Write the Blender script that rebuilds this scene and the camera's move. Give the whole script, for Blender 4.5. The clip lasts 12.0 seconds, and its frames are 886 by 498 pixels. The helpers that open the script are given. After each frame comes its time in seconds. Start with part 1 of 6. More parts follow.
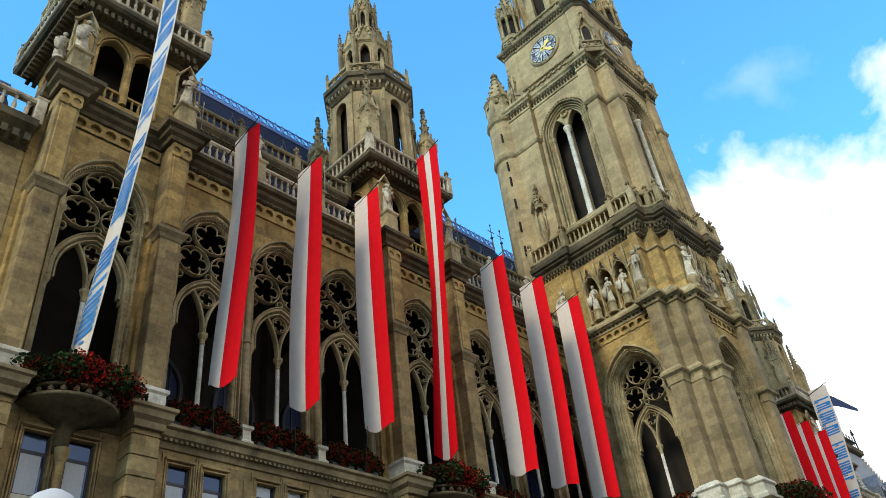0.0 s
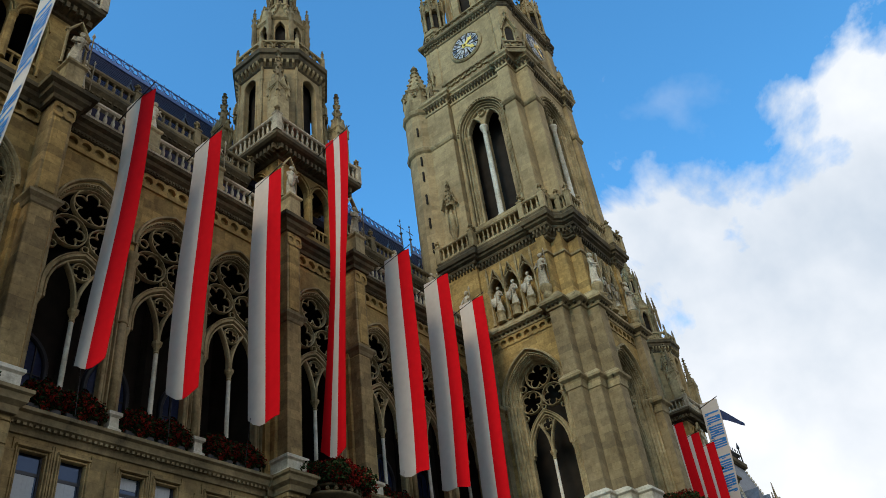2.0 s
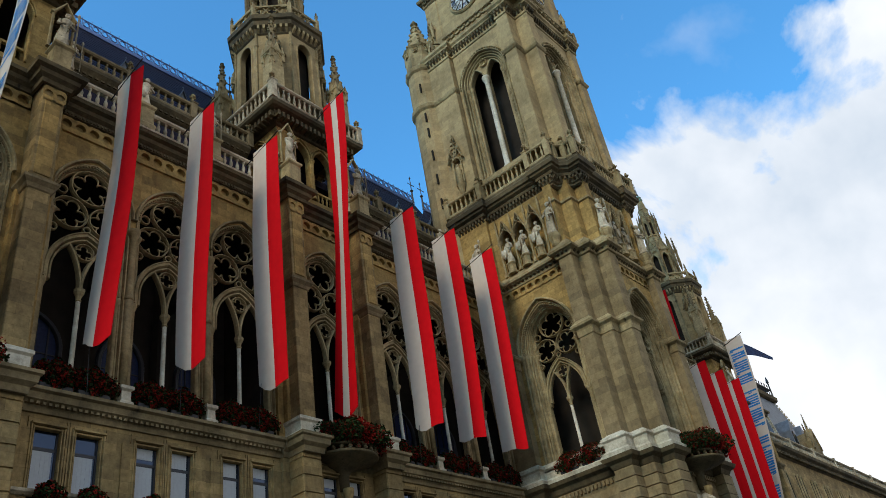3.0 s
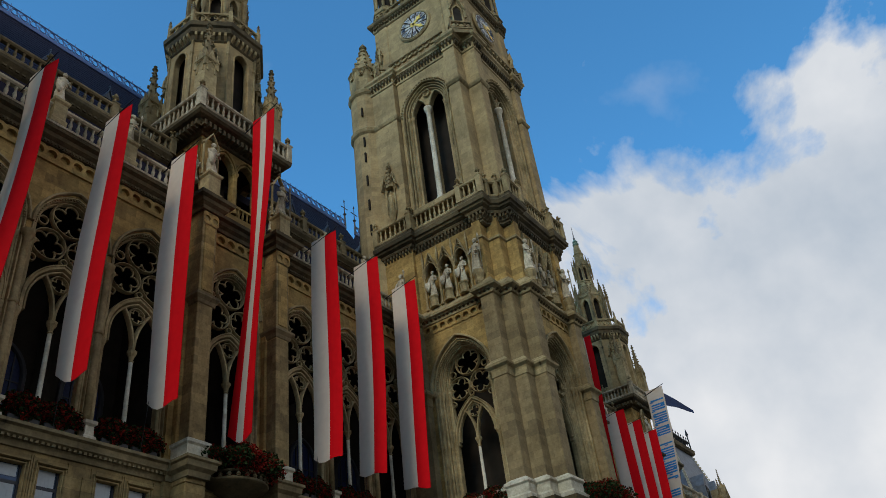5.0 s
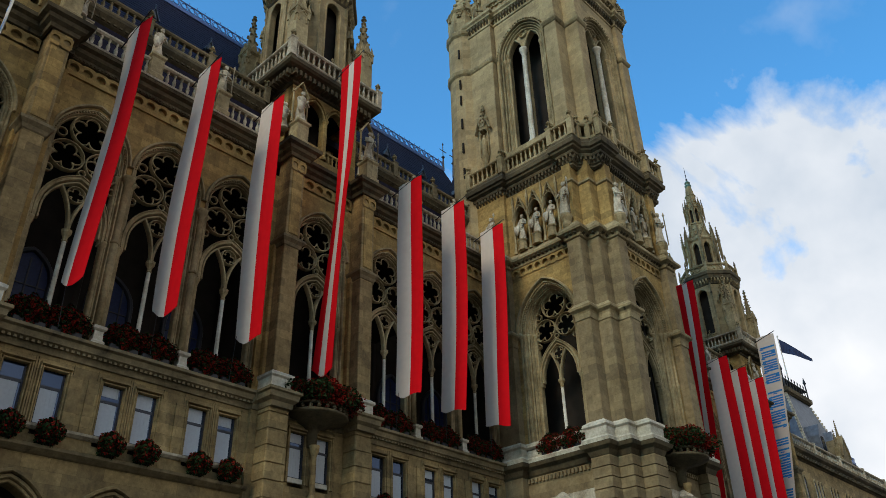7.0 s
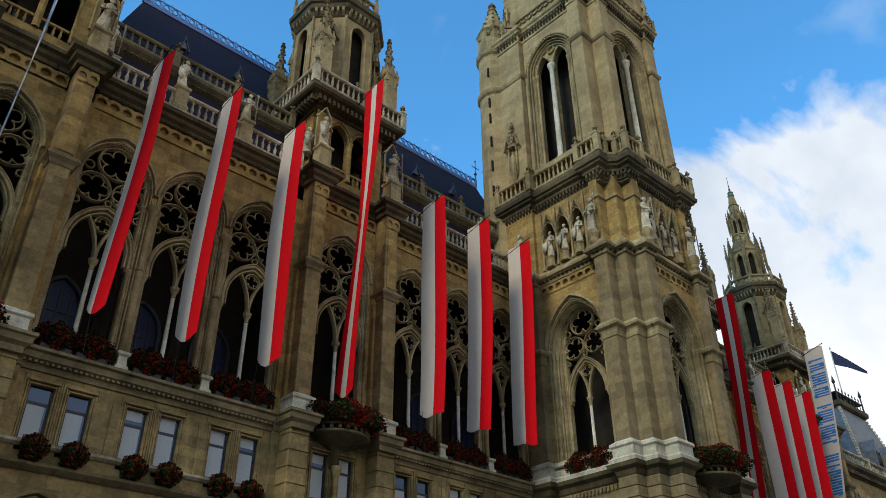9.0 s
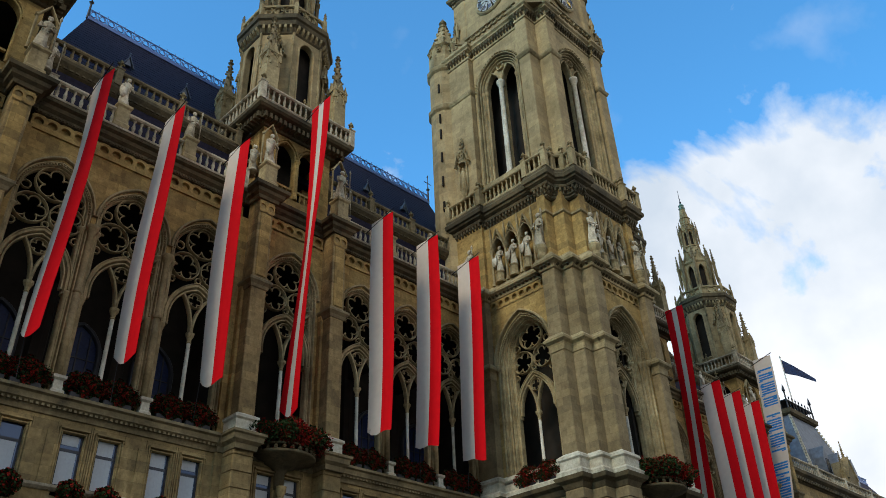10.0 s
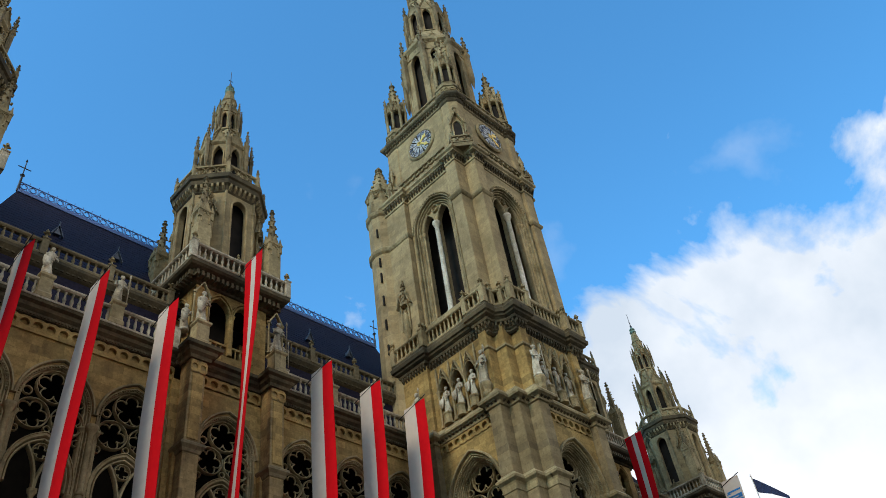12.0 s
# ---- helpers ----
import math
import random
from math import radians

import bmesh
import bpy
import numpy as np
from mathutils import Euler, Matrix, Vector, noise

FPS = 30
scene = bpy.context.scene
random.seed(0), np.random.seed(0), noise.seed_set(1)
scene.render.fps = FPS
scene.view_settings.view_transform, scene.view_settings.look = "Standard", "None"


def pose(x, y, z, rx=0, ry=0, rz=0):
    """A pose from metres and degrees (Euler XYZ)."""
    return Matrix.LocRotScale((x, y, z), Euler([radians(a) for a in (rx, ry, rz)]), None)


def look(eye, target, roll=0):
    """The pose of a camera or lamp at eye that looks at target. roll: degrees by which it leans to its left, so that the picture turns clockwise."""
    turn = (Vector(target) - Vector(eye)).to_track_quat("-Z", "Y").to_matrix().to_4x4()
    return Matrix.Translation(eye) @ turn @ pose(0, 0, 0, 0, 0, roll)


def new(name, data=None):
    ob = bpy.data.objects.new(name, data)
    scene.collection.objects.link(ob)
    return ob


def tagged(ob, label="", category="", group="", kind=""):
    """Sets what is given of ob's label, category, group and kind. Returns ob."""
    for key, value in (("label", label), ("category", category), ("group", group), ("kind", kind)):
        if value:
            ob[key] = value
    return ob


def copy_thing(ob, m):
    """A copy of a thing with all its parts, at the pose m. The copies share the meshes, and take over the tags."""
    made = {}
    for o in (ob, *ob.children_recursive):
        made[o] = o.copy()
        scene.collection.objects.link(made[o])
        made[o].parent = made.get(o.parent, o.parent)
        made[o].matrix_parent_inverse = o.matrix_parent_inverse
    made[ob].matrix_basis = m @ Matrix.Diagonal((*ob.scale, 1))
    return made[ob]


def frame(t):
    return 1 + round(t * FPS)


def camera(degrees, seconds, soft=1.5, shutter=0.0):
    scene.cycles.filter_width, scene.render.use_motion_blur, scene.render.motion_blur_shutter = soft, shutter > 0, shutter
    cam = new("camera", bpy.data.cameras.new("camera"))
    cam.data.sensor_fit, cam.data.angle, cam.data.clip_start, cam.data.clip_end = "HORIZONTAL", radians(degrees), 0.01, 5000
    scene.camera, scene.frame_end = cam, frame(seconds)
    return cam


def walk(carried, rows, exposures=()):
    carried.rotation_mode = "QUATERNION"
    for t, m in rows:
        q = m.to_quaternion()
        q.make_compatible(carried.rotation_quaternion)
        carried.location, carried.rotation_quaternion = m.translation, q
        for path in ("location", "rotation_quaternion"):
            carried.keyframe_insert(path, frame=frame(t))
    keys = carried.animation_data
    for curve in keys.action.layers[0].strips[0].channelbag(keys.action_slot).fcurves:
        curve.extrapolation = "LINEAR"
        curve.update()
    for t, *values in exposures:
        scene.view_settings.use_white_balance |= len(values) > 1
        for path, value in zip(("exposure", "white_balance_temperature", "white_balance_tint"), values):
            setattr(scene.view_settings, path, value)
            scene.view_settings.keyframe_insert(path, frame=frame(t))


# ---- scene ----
cam = camera(57.9, 12.0, soft=0.8)
PATH = [
    (0, (0.694, 0.642, 2.844), (1.901, 1.69, 4.046), -7.5),
    (0.5, (1.04, 1.036, 2.997), (2.351, 2.095, 4.074), -9.7),
    (1, (1.4, 1.135, 2.934), (2.707, 2.181, 4.029), -5.7),
    (1.5, (1.696, 1.293, 3.141), (3.063, 2.202, 4.283), -8.1),
    (2, (2.032, 1.132, 3.28), (3.381, 2.021, 4.459), -8.3),
    (2.5, (2.38, 0.589, 3.214), (3.703, 1.526, 4.386), -8.1),
    (3, (2.699, 0.053, 3.144), (4.046, 1.048, 4.238), -10.3),
    (3.5, (3.103, -0.141, 3.417), (4.49, 0.796, 4.512), -5.8),
    (5.5, (4.207, -1.121, 3.548), (5.614, -0.273, 4.688), -8.4),
    (6, (4.392, -1.626, 3.622), (5.799, -0.722, 4.718), -6.2),
    (6.5, (4.65, -2.186, 3.519), (5.91, -1.099, 4.629), -4.8),
    (7, (4.924, -2.915, 3.2), (6.187, -1.754, 4.228), -1.7),
    (9, (5.756, -4.344, 3.389), (6.914, -3.101, 4.445), -0.4),
    (9.5, (5.968, -4.673, 3.322), (7.117, -3.46, 4.42), 0.9),
    (10, (6.221, -5.116, 3.446), (7.433, -3.949, 4.527), -2.6),
    (10.5, (6.554, -5.53, 3.523), (7.772, -4.317, 4.546), -4.5),
    (11, (6.759, -5.59, 3.468), (7.976, -4.402, 4.52), -3.8),
    (11.5, (6.978, -5.747, 3.411), (8.187, -4.698, 4.61), -9.3),
    (12, (7.313, -6.083, 3.554), (8.458, -5.147, 4.9), -9.9),
]
EXPOSURES = [(0.0, 0.63), (0.5, 0.4), (1.0, 0.15), (1.5, 0.0), (2.0, -0.1), (2.5, -0.1), (3.0, -0.05), (3.5, -0.05), (5.5, -0.6), (6.0, -0.5), (6.5, -0.35), (7.0, -0.2), (9.0, -0.05), (12.0, 0.0)]
walk(cam, [(t, look(eye, target, roll)) for t, eye, target, roll in PATH], EXPOSURES)

# ---- light ----
world = bpy.data.worlds.new("sky")
scene.world = world
world.use_nodes = True
SUN_EL, SUN_AZ = 36.0, 257.0
SKY_STRENGTH, SUN_STRENGTH = 0.12, 2.1


def sky_nodes():
    nt = world.node_tree
    nt.nodes.clear()
    N, L = nt.nodes.new, nt.links.new
    out, bg = N("ShaderNodeOutputWorld"), N("ShaderNodeBackground")
    sky = N("ShaderNodeTexSky")
    sky.sky_type, sky.sun_disc = "NISHITA", False
    sky.sun_elevation, sky.sun_rotation = radians(SUN_EL), radians(SUN_AZ)
    sky.air_density, sky.dust_density, sky.ozone_density = 1.0, 0.6, 2.0
    tc, sep = N("ShaderNodeTexCoord"), N("ShaderNodeSeparateXYZ")
    L(tc.outputs["Generated"], sep.inputs[0])
    # cumulus bank low in the sky, thin wisps above it
    n1 = N("ShaderNodeTexNoise")
    n1.inputs["Scale"].default_value, n1.inputs["Detail"].default_value, n1.inputs["Roughness"].default_value = 4.2, 10.0, 0.55
    n1.inputs["Distortion"].default_value = 0.25
    L(tc.outputs["Generated"], n1.inputs["Vector"])
    n2 = N("ShaderNodeTexNoise")
    n2.inputs["Scale"].default_value, n2.inputs["Detail"].default_value = 5.0, 7.0
    L(tc.outputs["Generated"], n2.inputs["Vector"])

    def math_node(op, a, b, clamp=False):
        m = N("ShaderNodeMath")
        m.operation, m.use_clamp = op, clamp
        for i, v in enumerate((a, b)):
            if isinstance(v, (int, float)):
                m.inputs[i].default_value = v
            else:
                L(v, m.inputs[i])
        return m.outputs[0]

    east = math_node("MULTIPLY", sep.outputs["X"], 0.34)
    low = math_node("SUBTRACT", 0.35, sep.outputs["Z"])
    # cloud cover out of view behind the camera, added to whiten ambient light
    behind = math_node("MAXIMUM", math_node("MULTIPLY", sep.outputs["Y"], -0.75), 0.0)
    base = math_node("ADD", math_node("ADD", east, low), behind)
    puff = math_node("MULTIPLY", math_node("SUBTRACT", n1.outputs["Fac"], 0.5), 1.1)
    bank = math_node("MULTIPLY", math_node("ADD", base, puff), 9.5, True)
    wisp = math_node("MULTIPLY", math_node("SUBTRACT", n2.outputs["Fac"], 0.665), 2.0, True)
    cover = math_node("MAXIMUM", bank, wisp)
    shade = N("ShaderNodeTexNoise")
    shade.inputs["Scale"].default_value, shade.inputs["Detail"].default_value = 3.1, 6.0
    L(tc.outputs["Generated"], shade.inputs["Vector"])
    ramp = N("ShaderNodeValToRGB")
    ramp.color_ramp.elements[0].position, ramp.color_ramp.elements[0].color = 0.35, (5.6, 6.4, 7.4, 1)
    ramp.color_ramp.elements[1].position, ramp.color_ramp.elements[1].color = 0.6, (10.0, 10.1, 10.3, 1)
    L(shade.outputs["Fac"], ramp.inputs[0])
    tint = N("ShaderNodeMix")
    tint.data_type, tint.blend_type = "RGBA", "MULTIPLY"
    tint.inputs["Factor"].default_value = 1.0
    L(sky.outputs[0], tint.inputs["A"])
    tint.inputs["B"].default_value = (1.03, 2.36, 2.88, 1)
    mix = N("ShaderNodeMix")
    mix.data_type = "RGBA"
    L(cover, mix.inputs["Factor"])
    L(tint.outputs["Result"], mix.inputs["A"])
    L(ramp.outputs[0], mix.inputs["B"])
    L(mix.outputs["Result"], bg.inputs["Color"])
    bg.inputs["Strength"].default_value = SKY_STRENGTH
    L(bg.outputs[0], out.inputs[0])


sky_nodes()
sun = new("sun", bpy.data.lights.new("sun", "SUN"))
sun.data.energy, sun.data.angle, sun.data.color = SUN_STRENGTH, radians(16), (1.0, 0.84, 0.62)
_d = Vector((math.sin(radians(SUN_AZ)) * math.cos(radians(SUN_EL)), math.cos(radians(SUN_AZ)) * math.cos(radians(SUN_EL)), math.sin(radians(SUN_EL))))
sun.matrix_world = look(_d * 60 + Vector((40, 10, 0)), (40, 10, 0))


# ---- materials ----
def material(name, rough=0.8, metal=0.0):
    m = bpy.data.materials.new(name)
    m.use_nodes = True
    b = m.node_tree.nodes["Principled BSDF"]
    b.inputs["Roughness"].default_value, b.inputs["Metallic"].default_value = rough, metal
    return m, m.node_tree, b


def plain(name, col, rough=0.6, metal=0.0, grain=0.12, scale=9.0, bump=0.0, rand=0.0):
    m, nt, b = material(name, rough, metal)
    N, L = nt.nodes.new, nt.links.new
    geo, nz = N("ShaderNodeNewGeometry"), N("ShaderNodeTexNoise")
    L(geo.outputs["Position"], nz.inputs["Vector"])
    nz.inputs["Scale"].default_value, nz.inputs["Detail"].default_value = scale, 6.0
    r = N("ShaderNodeValToRGB")
    r.color_ramp.elements[0].position, r.color_ramp.elements[1].position = 0.3, 0.7
    r.color_ramp.elements[0].color = (*[c * (1 - grain) for c in col], 1)
    r.color_ramp.elements[1].color = (*[min(1, c * (1 + grain)) for c in col], 1)
    L(nz.outputs["Fac"], r.inputs[0])
    L(r.outputs[0], b.inputs["Base Color"])
    if rand:
        info, hs = N("ShaderNodeObjectInfo"), N("ShaderNodeHueSaturation")
        mr = N("ShaderNodeMapRange")
        mr.inputs["To Min"].default_value, mr.inputs["To Max"].default_value = 1 - rand, 1 + rand
        L(info.outputs["Random"], mr.inputs[0])
        L(mr.outputs[0], hs.inputs["Value"])
        L(r.outputs[0], hs.inputs["Color"])
        L(hs.outputs[0], b.inputs["Base Color"])
    if bump:
        bp = N("ShaderNodeBump")
        bp.inputs["Strength"].default_value, bp.inputs["Distance"].default_value = bump, 0.02
        L(nz.outputs["Fac"], bp.inputs["Height"])
        L(bp.outputs[0], b.inputs["Normal"])
    return m


def stone(name, light, dark, soot, soot_amount=0.35, blocks=0.0, rough=0.85, mottle=0.6):
    """Weathered limestone: two tones in patches, vertical dirt streaks, fine grain, ashlar tint."""
    m, nt, b = material(name, rough)
    b.inputs["Specular IOR Level"].default_value = 0.15
    N, L = nt.nodes.new, nt.links.new
    geo = N("ShaderNodeNewGeometry")
    pos = geo.outputs["Position"]

    def noise_tex(scale, detail, rough_=0.55, stretch=None):
        n = N("ShaderNodeTexNoise")
        n.inputs["Scale"].default_value, n.inputs["Detail"].default_value, n.inputs["Roughness"].default_value = scale, detail, rough_
        if stretch:
            mp = N("ShaderNodeMapping")
            mp.inputs["Scale"].default_value = stretch
            L(pos, mp.inputs["Vector"])
            L(mp.outputs[0], n.inputs["Vector"])
        else:
            L(pos, n.inputs["Vector"])
        return n.outputs["Fac"]

    def ramp(src, p0, p1, c0=(0, 0, 0), c1=(1, 1, 1)):
        r = N("ShaderNodeValToRGB")
        r.color_ramp.elements[0].position, r.color_ramp.elements[1].position = p0, p1
        r.color_ramp.elements[0].color, r.color_ramp.elements[1].color = (*c0, 1), (*c1, 1)
        L(src, r.inputs[0])
        return r.outputs[0]

    def mix(kind, fac, a, c):
        x = N("ShaderNodeMix")
        x.data_type, x.blend_type = "RGBA", kind
        if isinstance(fac, (int, float)):
            x.inputs["Factor"].default_value = fac
        else:
            L(fac, x.inputs["Factor"])
        for key, v in (("A", a), ("B", c)):
            if isinstance(v, tuple):
                x.inputs[key].default_value = (*v, 1)
            else:
                L(v, x.inputs[key])
        return x.outputs["Result"]

    big = ramp(noise_tex(0.45, 5), 0.36, 0.66)
    grain = noise_tex(7.0, 8, 0.65)
    col = mix("MIX", big, light, dark)
    col = mix("MULTIPLY", mottle * 0.8, col, ramp(grain, 0.3, 0.7, (0.5, 0.5, 0.5), (1.3, 1.3, 1.3)))
    blot = ramp(noise_tex(2.3, 7, 0.7), 0.35, 0.68, (0.6, 0.58, 0.55), (1.3, 1.3, 1.28))
    col = mix("MULTIPLY", mottle, col, blot)
    streak = ramp(noise_tex(1.0, 5, 0.6, (2.6, 2.6, 0.28)), 0.5, 0.72)
    spots = ramp(noise_tex(1.7, 7, 0.7), 0.46, 0.7)
    dirt = mix("MULTIPLY", 1.0, streak, spots)
    sc = N("ShaderNodeMath")
    sc.operation = "MULTIPLY"
    L(dirt, sc.inputs[0])
    sc.inputs[1].default_value = soot_amount * 1.8
    sc.use_clamp = True
    col = mix("MIX", sc.outputs[0], col, soot)
    heights = [(grain, 0.25)]
    if blocks:
        sep, cmb, add = N("ShaderNodeSeparateXYZ"), N("ShaderNodeCombineXYZ"), N("ShaderNodeMath")
        L(pos, sep.inputs[0])
        add.operation = "ADD"
        L(sep.outputs["X"], add.inputs[0])
        L(sep.outputs["Y"], add.inputs[1])
        L(add.outputs[0], cmb.inputs["X"])
        L(sep.outputs["Z"], cmb.inputs["Y"])
        bk = N("ShaderNodeTexBrick")
        L(cmb.outputs[0], bk.inputs["Vector"])
        for key, v in (("Scale", 1.0), ("Mortar Size", 0.006), ("Brick Width", 0.95), ("Row Height", 0.42), ("Bias", 0.0), ("Mortar Smooth", 0.3)):
            bk.inputs[key].default_value = v
        bk.inputs["Color1"].default_value, bk.inputs["Color2"].default_value = (0.64, 0.64, 0.66, 1), (1.22, 1.2, 1.16, 1)
        bk.inputs["Mortar"].default_value = (0.55, 0.53, 0.5, 1)
        col = mix("MULTIPLY", blocks, col, bk.outputs["Color"])
    L(col, b.inputs["Base Color"])
    bp = N("ShaderNodeBump")
    bp.inputs["Strength"].default_value, bp.inputs["Distance"].default_value = 0.5, 0.03
    L(grain, bp.inputs["Height"])
    L(bp.outputs[0], b.inputs["Normal"])
    return m


WALL = stone("ochre_limestone", (0.370, 0.247, 0.087), (0.238, 0.151, 0.051), (0.05, 0.035, 0.02), 0.35, 0.8)
PIER = stone("grey_limestone", (0.303, 0.214, 0.094), (0.188, 0.130, 0.057), (0.04, 0.03, 0.018), 0.5, 0.8)
TRIM = stone("trim_limestone", (0.376, 0.289, 0.149), (0.171, 0.129, 0.063), (0.03, 0.024, 0.015), 0.65)
CAP = stone("dark_moulding_stone", (0.257, 0.193, 0.102), (0.128, 0.099, 0.052), (0.025, 0.02, 0.014), 0.7)
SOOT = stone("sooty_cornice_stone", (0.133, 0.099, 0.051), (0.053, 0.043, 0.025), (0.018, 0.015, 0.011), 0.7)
PALE = stone("washed_pale_stone", (0.564, 0.515, 0.407), (0.385, 0.337, 0.237), (0.06, 0.05, 0.035), 0.45)
TOWER = stone("tower_limestone", (0.382, 0.283, 0.142), (0.257, 0.187, 0.092), (0.07, 0.048, 0.024), 0.45, 0.45, 0.85, 0.35)
RUBBED = stone("grey_weathered_limestone", (0.265, 0.198, 0.104), (0.171, 0.124, 0.061), (0.035, 0.026, 0.016), 0.4, 0.6, 0.85, 0.45)
RAIL = stone("grey_balustrade_stone", (0.508, 0.436, 0.310), (0.235, 0.190, 0.122), (0.025, 0.02, 0.014), 0.7, mottle=0.8)
FIGURE = stone("statue_stone", (0.544, 0.473, 0.348), (0.253, 0.210, 0.138), (0.03, 0.025, 0.018), 0.75, mottle=0.8)
# near-black base colour carries the shade of rooms and openings
INNER = plain("interior_shade_black", (0.024, 0.019, 0.014), 0.9, grain=0.25, scale=1.5)
SLATE = plain("blue_black_slate", (0.016, 0.013, 0.025), 0.7, grain=0.35, scale=5.0, bump=0.3)
ZINC = plain("grey_zinc_roof", (0.09, 0.1, 0.115), 0.55, 0.2, grain=0.3, scale=2.0)
IRON = plain("blue_painted_iron", (0.10, 0.16, 0.33), 0.5, 0.3)
DARKIRON = plain("black_iron", (0.02, 0.02, 0.022), 0.5, 0.5)
RED = plain("red_flag_cloth", (0.55, 0.004, 0.008), 0.85, grain=0.06, scale=3.0)
WHITE = plain("white_flag_cloth", (0.55, 0.465, 0.385), 0.85, grain=0.04, scale=3.0)
BLUE = plain("blue_print", (0.012, 0.16, 0.42), 0.8, grain=0.05)
NAVY = plain("navy_flag_cloth", (0.03, 0.036, 0.07), 0.85, grain=0.1)
LEAF = plain("geranium_leaf", (0.014, 0.026, 0.007), 0.95, grain=0.5, scale=14.0)
BLOOM = plain("red_geranium_bloom", (0.15, 0.009, 0.005), 0.95, grain=0.5, scale=14.0)
FRAME_DARK = plain("dark_window_frame", (0.016, 0.017, 0.022), 0.6)
BLIND = plain("white_curtain_cloth", (0.36, 0.37, 0.37), 0.8, grain=0.05)
GOLD = plain("gilded_metal", (0.8, 0.52, 0.1), 0.4, 0.5, grain=0.1)
DIAL = plain("white_enamel_dial", (0.42, 0.4, 0.36), 0.5, grain=0.05)
DIALBLUE = plain("dark_blue_dial", (0.02, 0.028, 0.07), 0.45, grain=0.1)
COPPER = plain("green_copper", (0.15, 0.22, 0.16), 0.6, 0.3, grain=0.2)
TENT = plain("white_tent_canvas", (0.4, 0.36, 0.33), 0.7, grain=0.05, scale=2.0, bump=0.1)
PAVE = plain("grey_square_paving", (0.08, 0.077, 0.072), 0.85, grain=0.3, scale=1.2, bump=0.2)


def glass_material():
    m, nt, b = material("sky_tinted_window_glass", 0.06)
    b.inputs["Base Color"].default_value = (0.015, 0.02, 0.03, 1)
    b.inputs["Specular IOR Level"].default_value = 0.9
    # blue put into the reflection colour, as if panes mirrored clear blue sky
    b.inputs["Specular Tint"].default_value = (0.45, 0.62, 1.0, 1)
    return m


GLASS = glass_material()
DIMGLASS = plain("old_leaded_glass", (0.01, 0.018, 0.06), 0.4, grain=0.3)
DIMGLASS.node_tree.nodes["Principled BSDF"].inputs["Specular IOR Level"].default_value = 0.2
for _m in (INNER, SLATE, PAVE):
    _m.node_tree.nodes["Principled BSDF"].inputs["Specular IOR Level"].default_value = 0.12
for _m in (RED, WHITE, LEAF, BLOOM, NAVY):
    _m.node_tree.nodes["Principled BSDF"].inputs["Specular IOR Level"].default_value = 0.08


# ---- mesh helpers ----
def part(name, bm, mat, parent=None, label="", smooth=False):
    if not isinstance(bm, bpy.types.Mesh):
        bmesh.ops.recalc_face_normals(bm, faces=bm.faces)
        me = bpy.data.meshes.new(name)
        bm.to_mesh(me)
        bm.free()
        for m in (mat if isinstance(mat, (list, tuple)) else [mat]):
            me.materials.append(m)
        if smooth:
            me.polygons.foreach_set("use_smooth", [True] * len(me.polygons))
    else:
        me = bm
    ob = new(name, me)
    if parent is not None:
        ob.parent = parent
    if label:
        tagged(ob, label)
    return ob


def root(name, m, label, category, group="", kind=""):
    ob = new(name)
    ob.matrix_basis = m
    return tagged(ob, label, category, group, kind)


def B():
    return bmesh.new()


def box(bm, x0, x1, y0, y1, z0, z1):
    v = [bm.verts.new((x, y, z)) for z in (z0, z1) for x, y in ((x0, y0), (x1, y0), (x1, y1), (x0, y1))]
    for f in ((3, 2, 1, 0), (4, 5, 6, 7), (0, 1, 5, 4), (1, 2, 6, 5), (2, 3, 7, 6), (3, 0, 4, 7)):
        bm.faces.new([v[i] for i in f])
    return v


def soft_box(bm, x0, x1, y0, y1, z0, z1, r=0.03):
    """A block with chamfered upright edges."""
    pts = [(x0 + r, y0), (x1 - r, y0), (x1, y0 + r), (x1, y1 - r), (x1 - r, y1), (x0 + r, y1), (x0, y1 - r), (x0, y0 + r)]
    prism(bm, pts, z0, z1)


def prism(bm, pts, z0, z1):
    a = [bm.verts.new((x, y, z0)) for x, y in pts]
    b = [bm.verts.new((x, y, z1)) for x, y in pts]
    n = len(pts)
    for i in range(n):
        bm.faces.new((a[i], a[(i + 1) % n], b[(i + 1) % n], b[i]))
    bm.faces.new(a[::-1])
    bm.faces.new(b)


def slab(bm, pts, y0, y1):
    """A polygon in the x-z plane, given depth along y."""
    a = [bm.verts.new((x, y0, z)) for x, z in pts]
    b = [bm.verts.new((x, y1, z)) for x, z in pts]
    n = len(pts)
    for i in range(n):
        bm.faces.new((a[i], a[(i + 1) % n], b[(i + 1) % n], b[i]))
    bm.faces.new(a[::-1])
    bm.faces.new(b)


def lathe(bm, prof, n=10, at=(0, 0, 0), turn=0.0):
    """Revolve (radius, height) pairs; n = 4 or 8 gives square or octagonal shafts."""
    rings = []
    for r, z in prof:
        rings.append([bm.verts.new((at[0] + r * math.cos(turn + 2 * math.pi * i / n), at[1] + r * math.sin(turn + 2 * math.pi * i / n), at[2] + z)) for i in range(n)])
    for a, b in zip(rings, rings[1:]):
        for i in range(n):
            bm.faces.new((a[i], a[(i + 1) % n], b[(i + 1) % n], b[i]))
    bm.faces.new(rings[0][::-1])
    bm.faces.new(rings[-1])


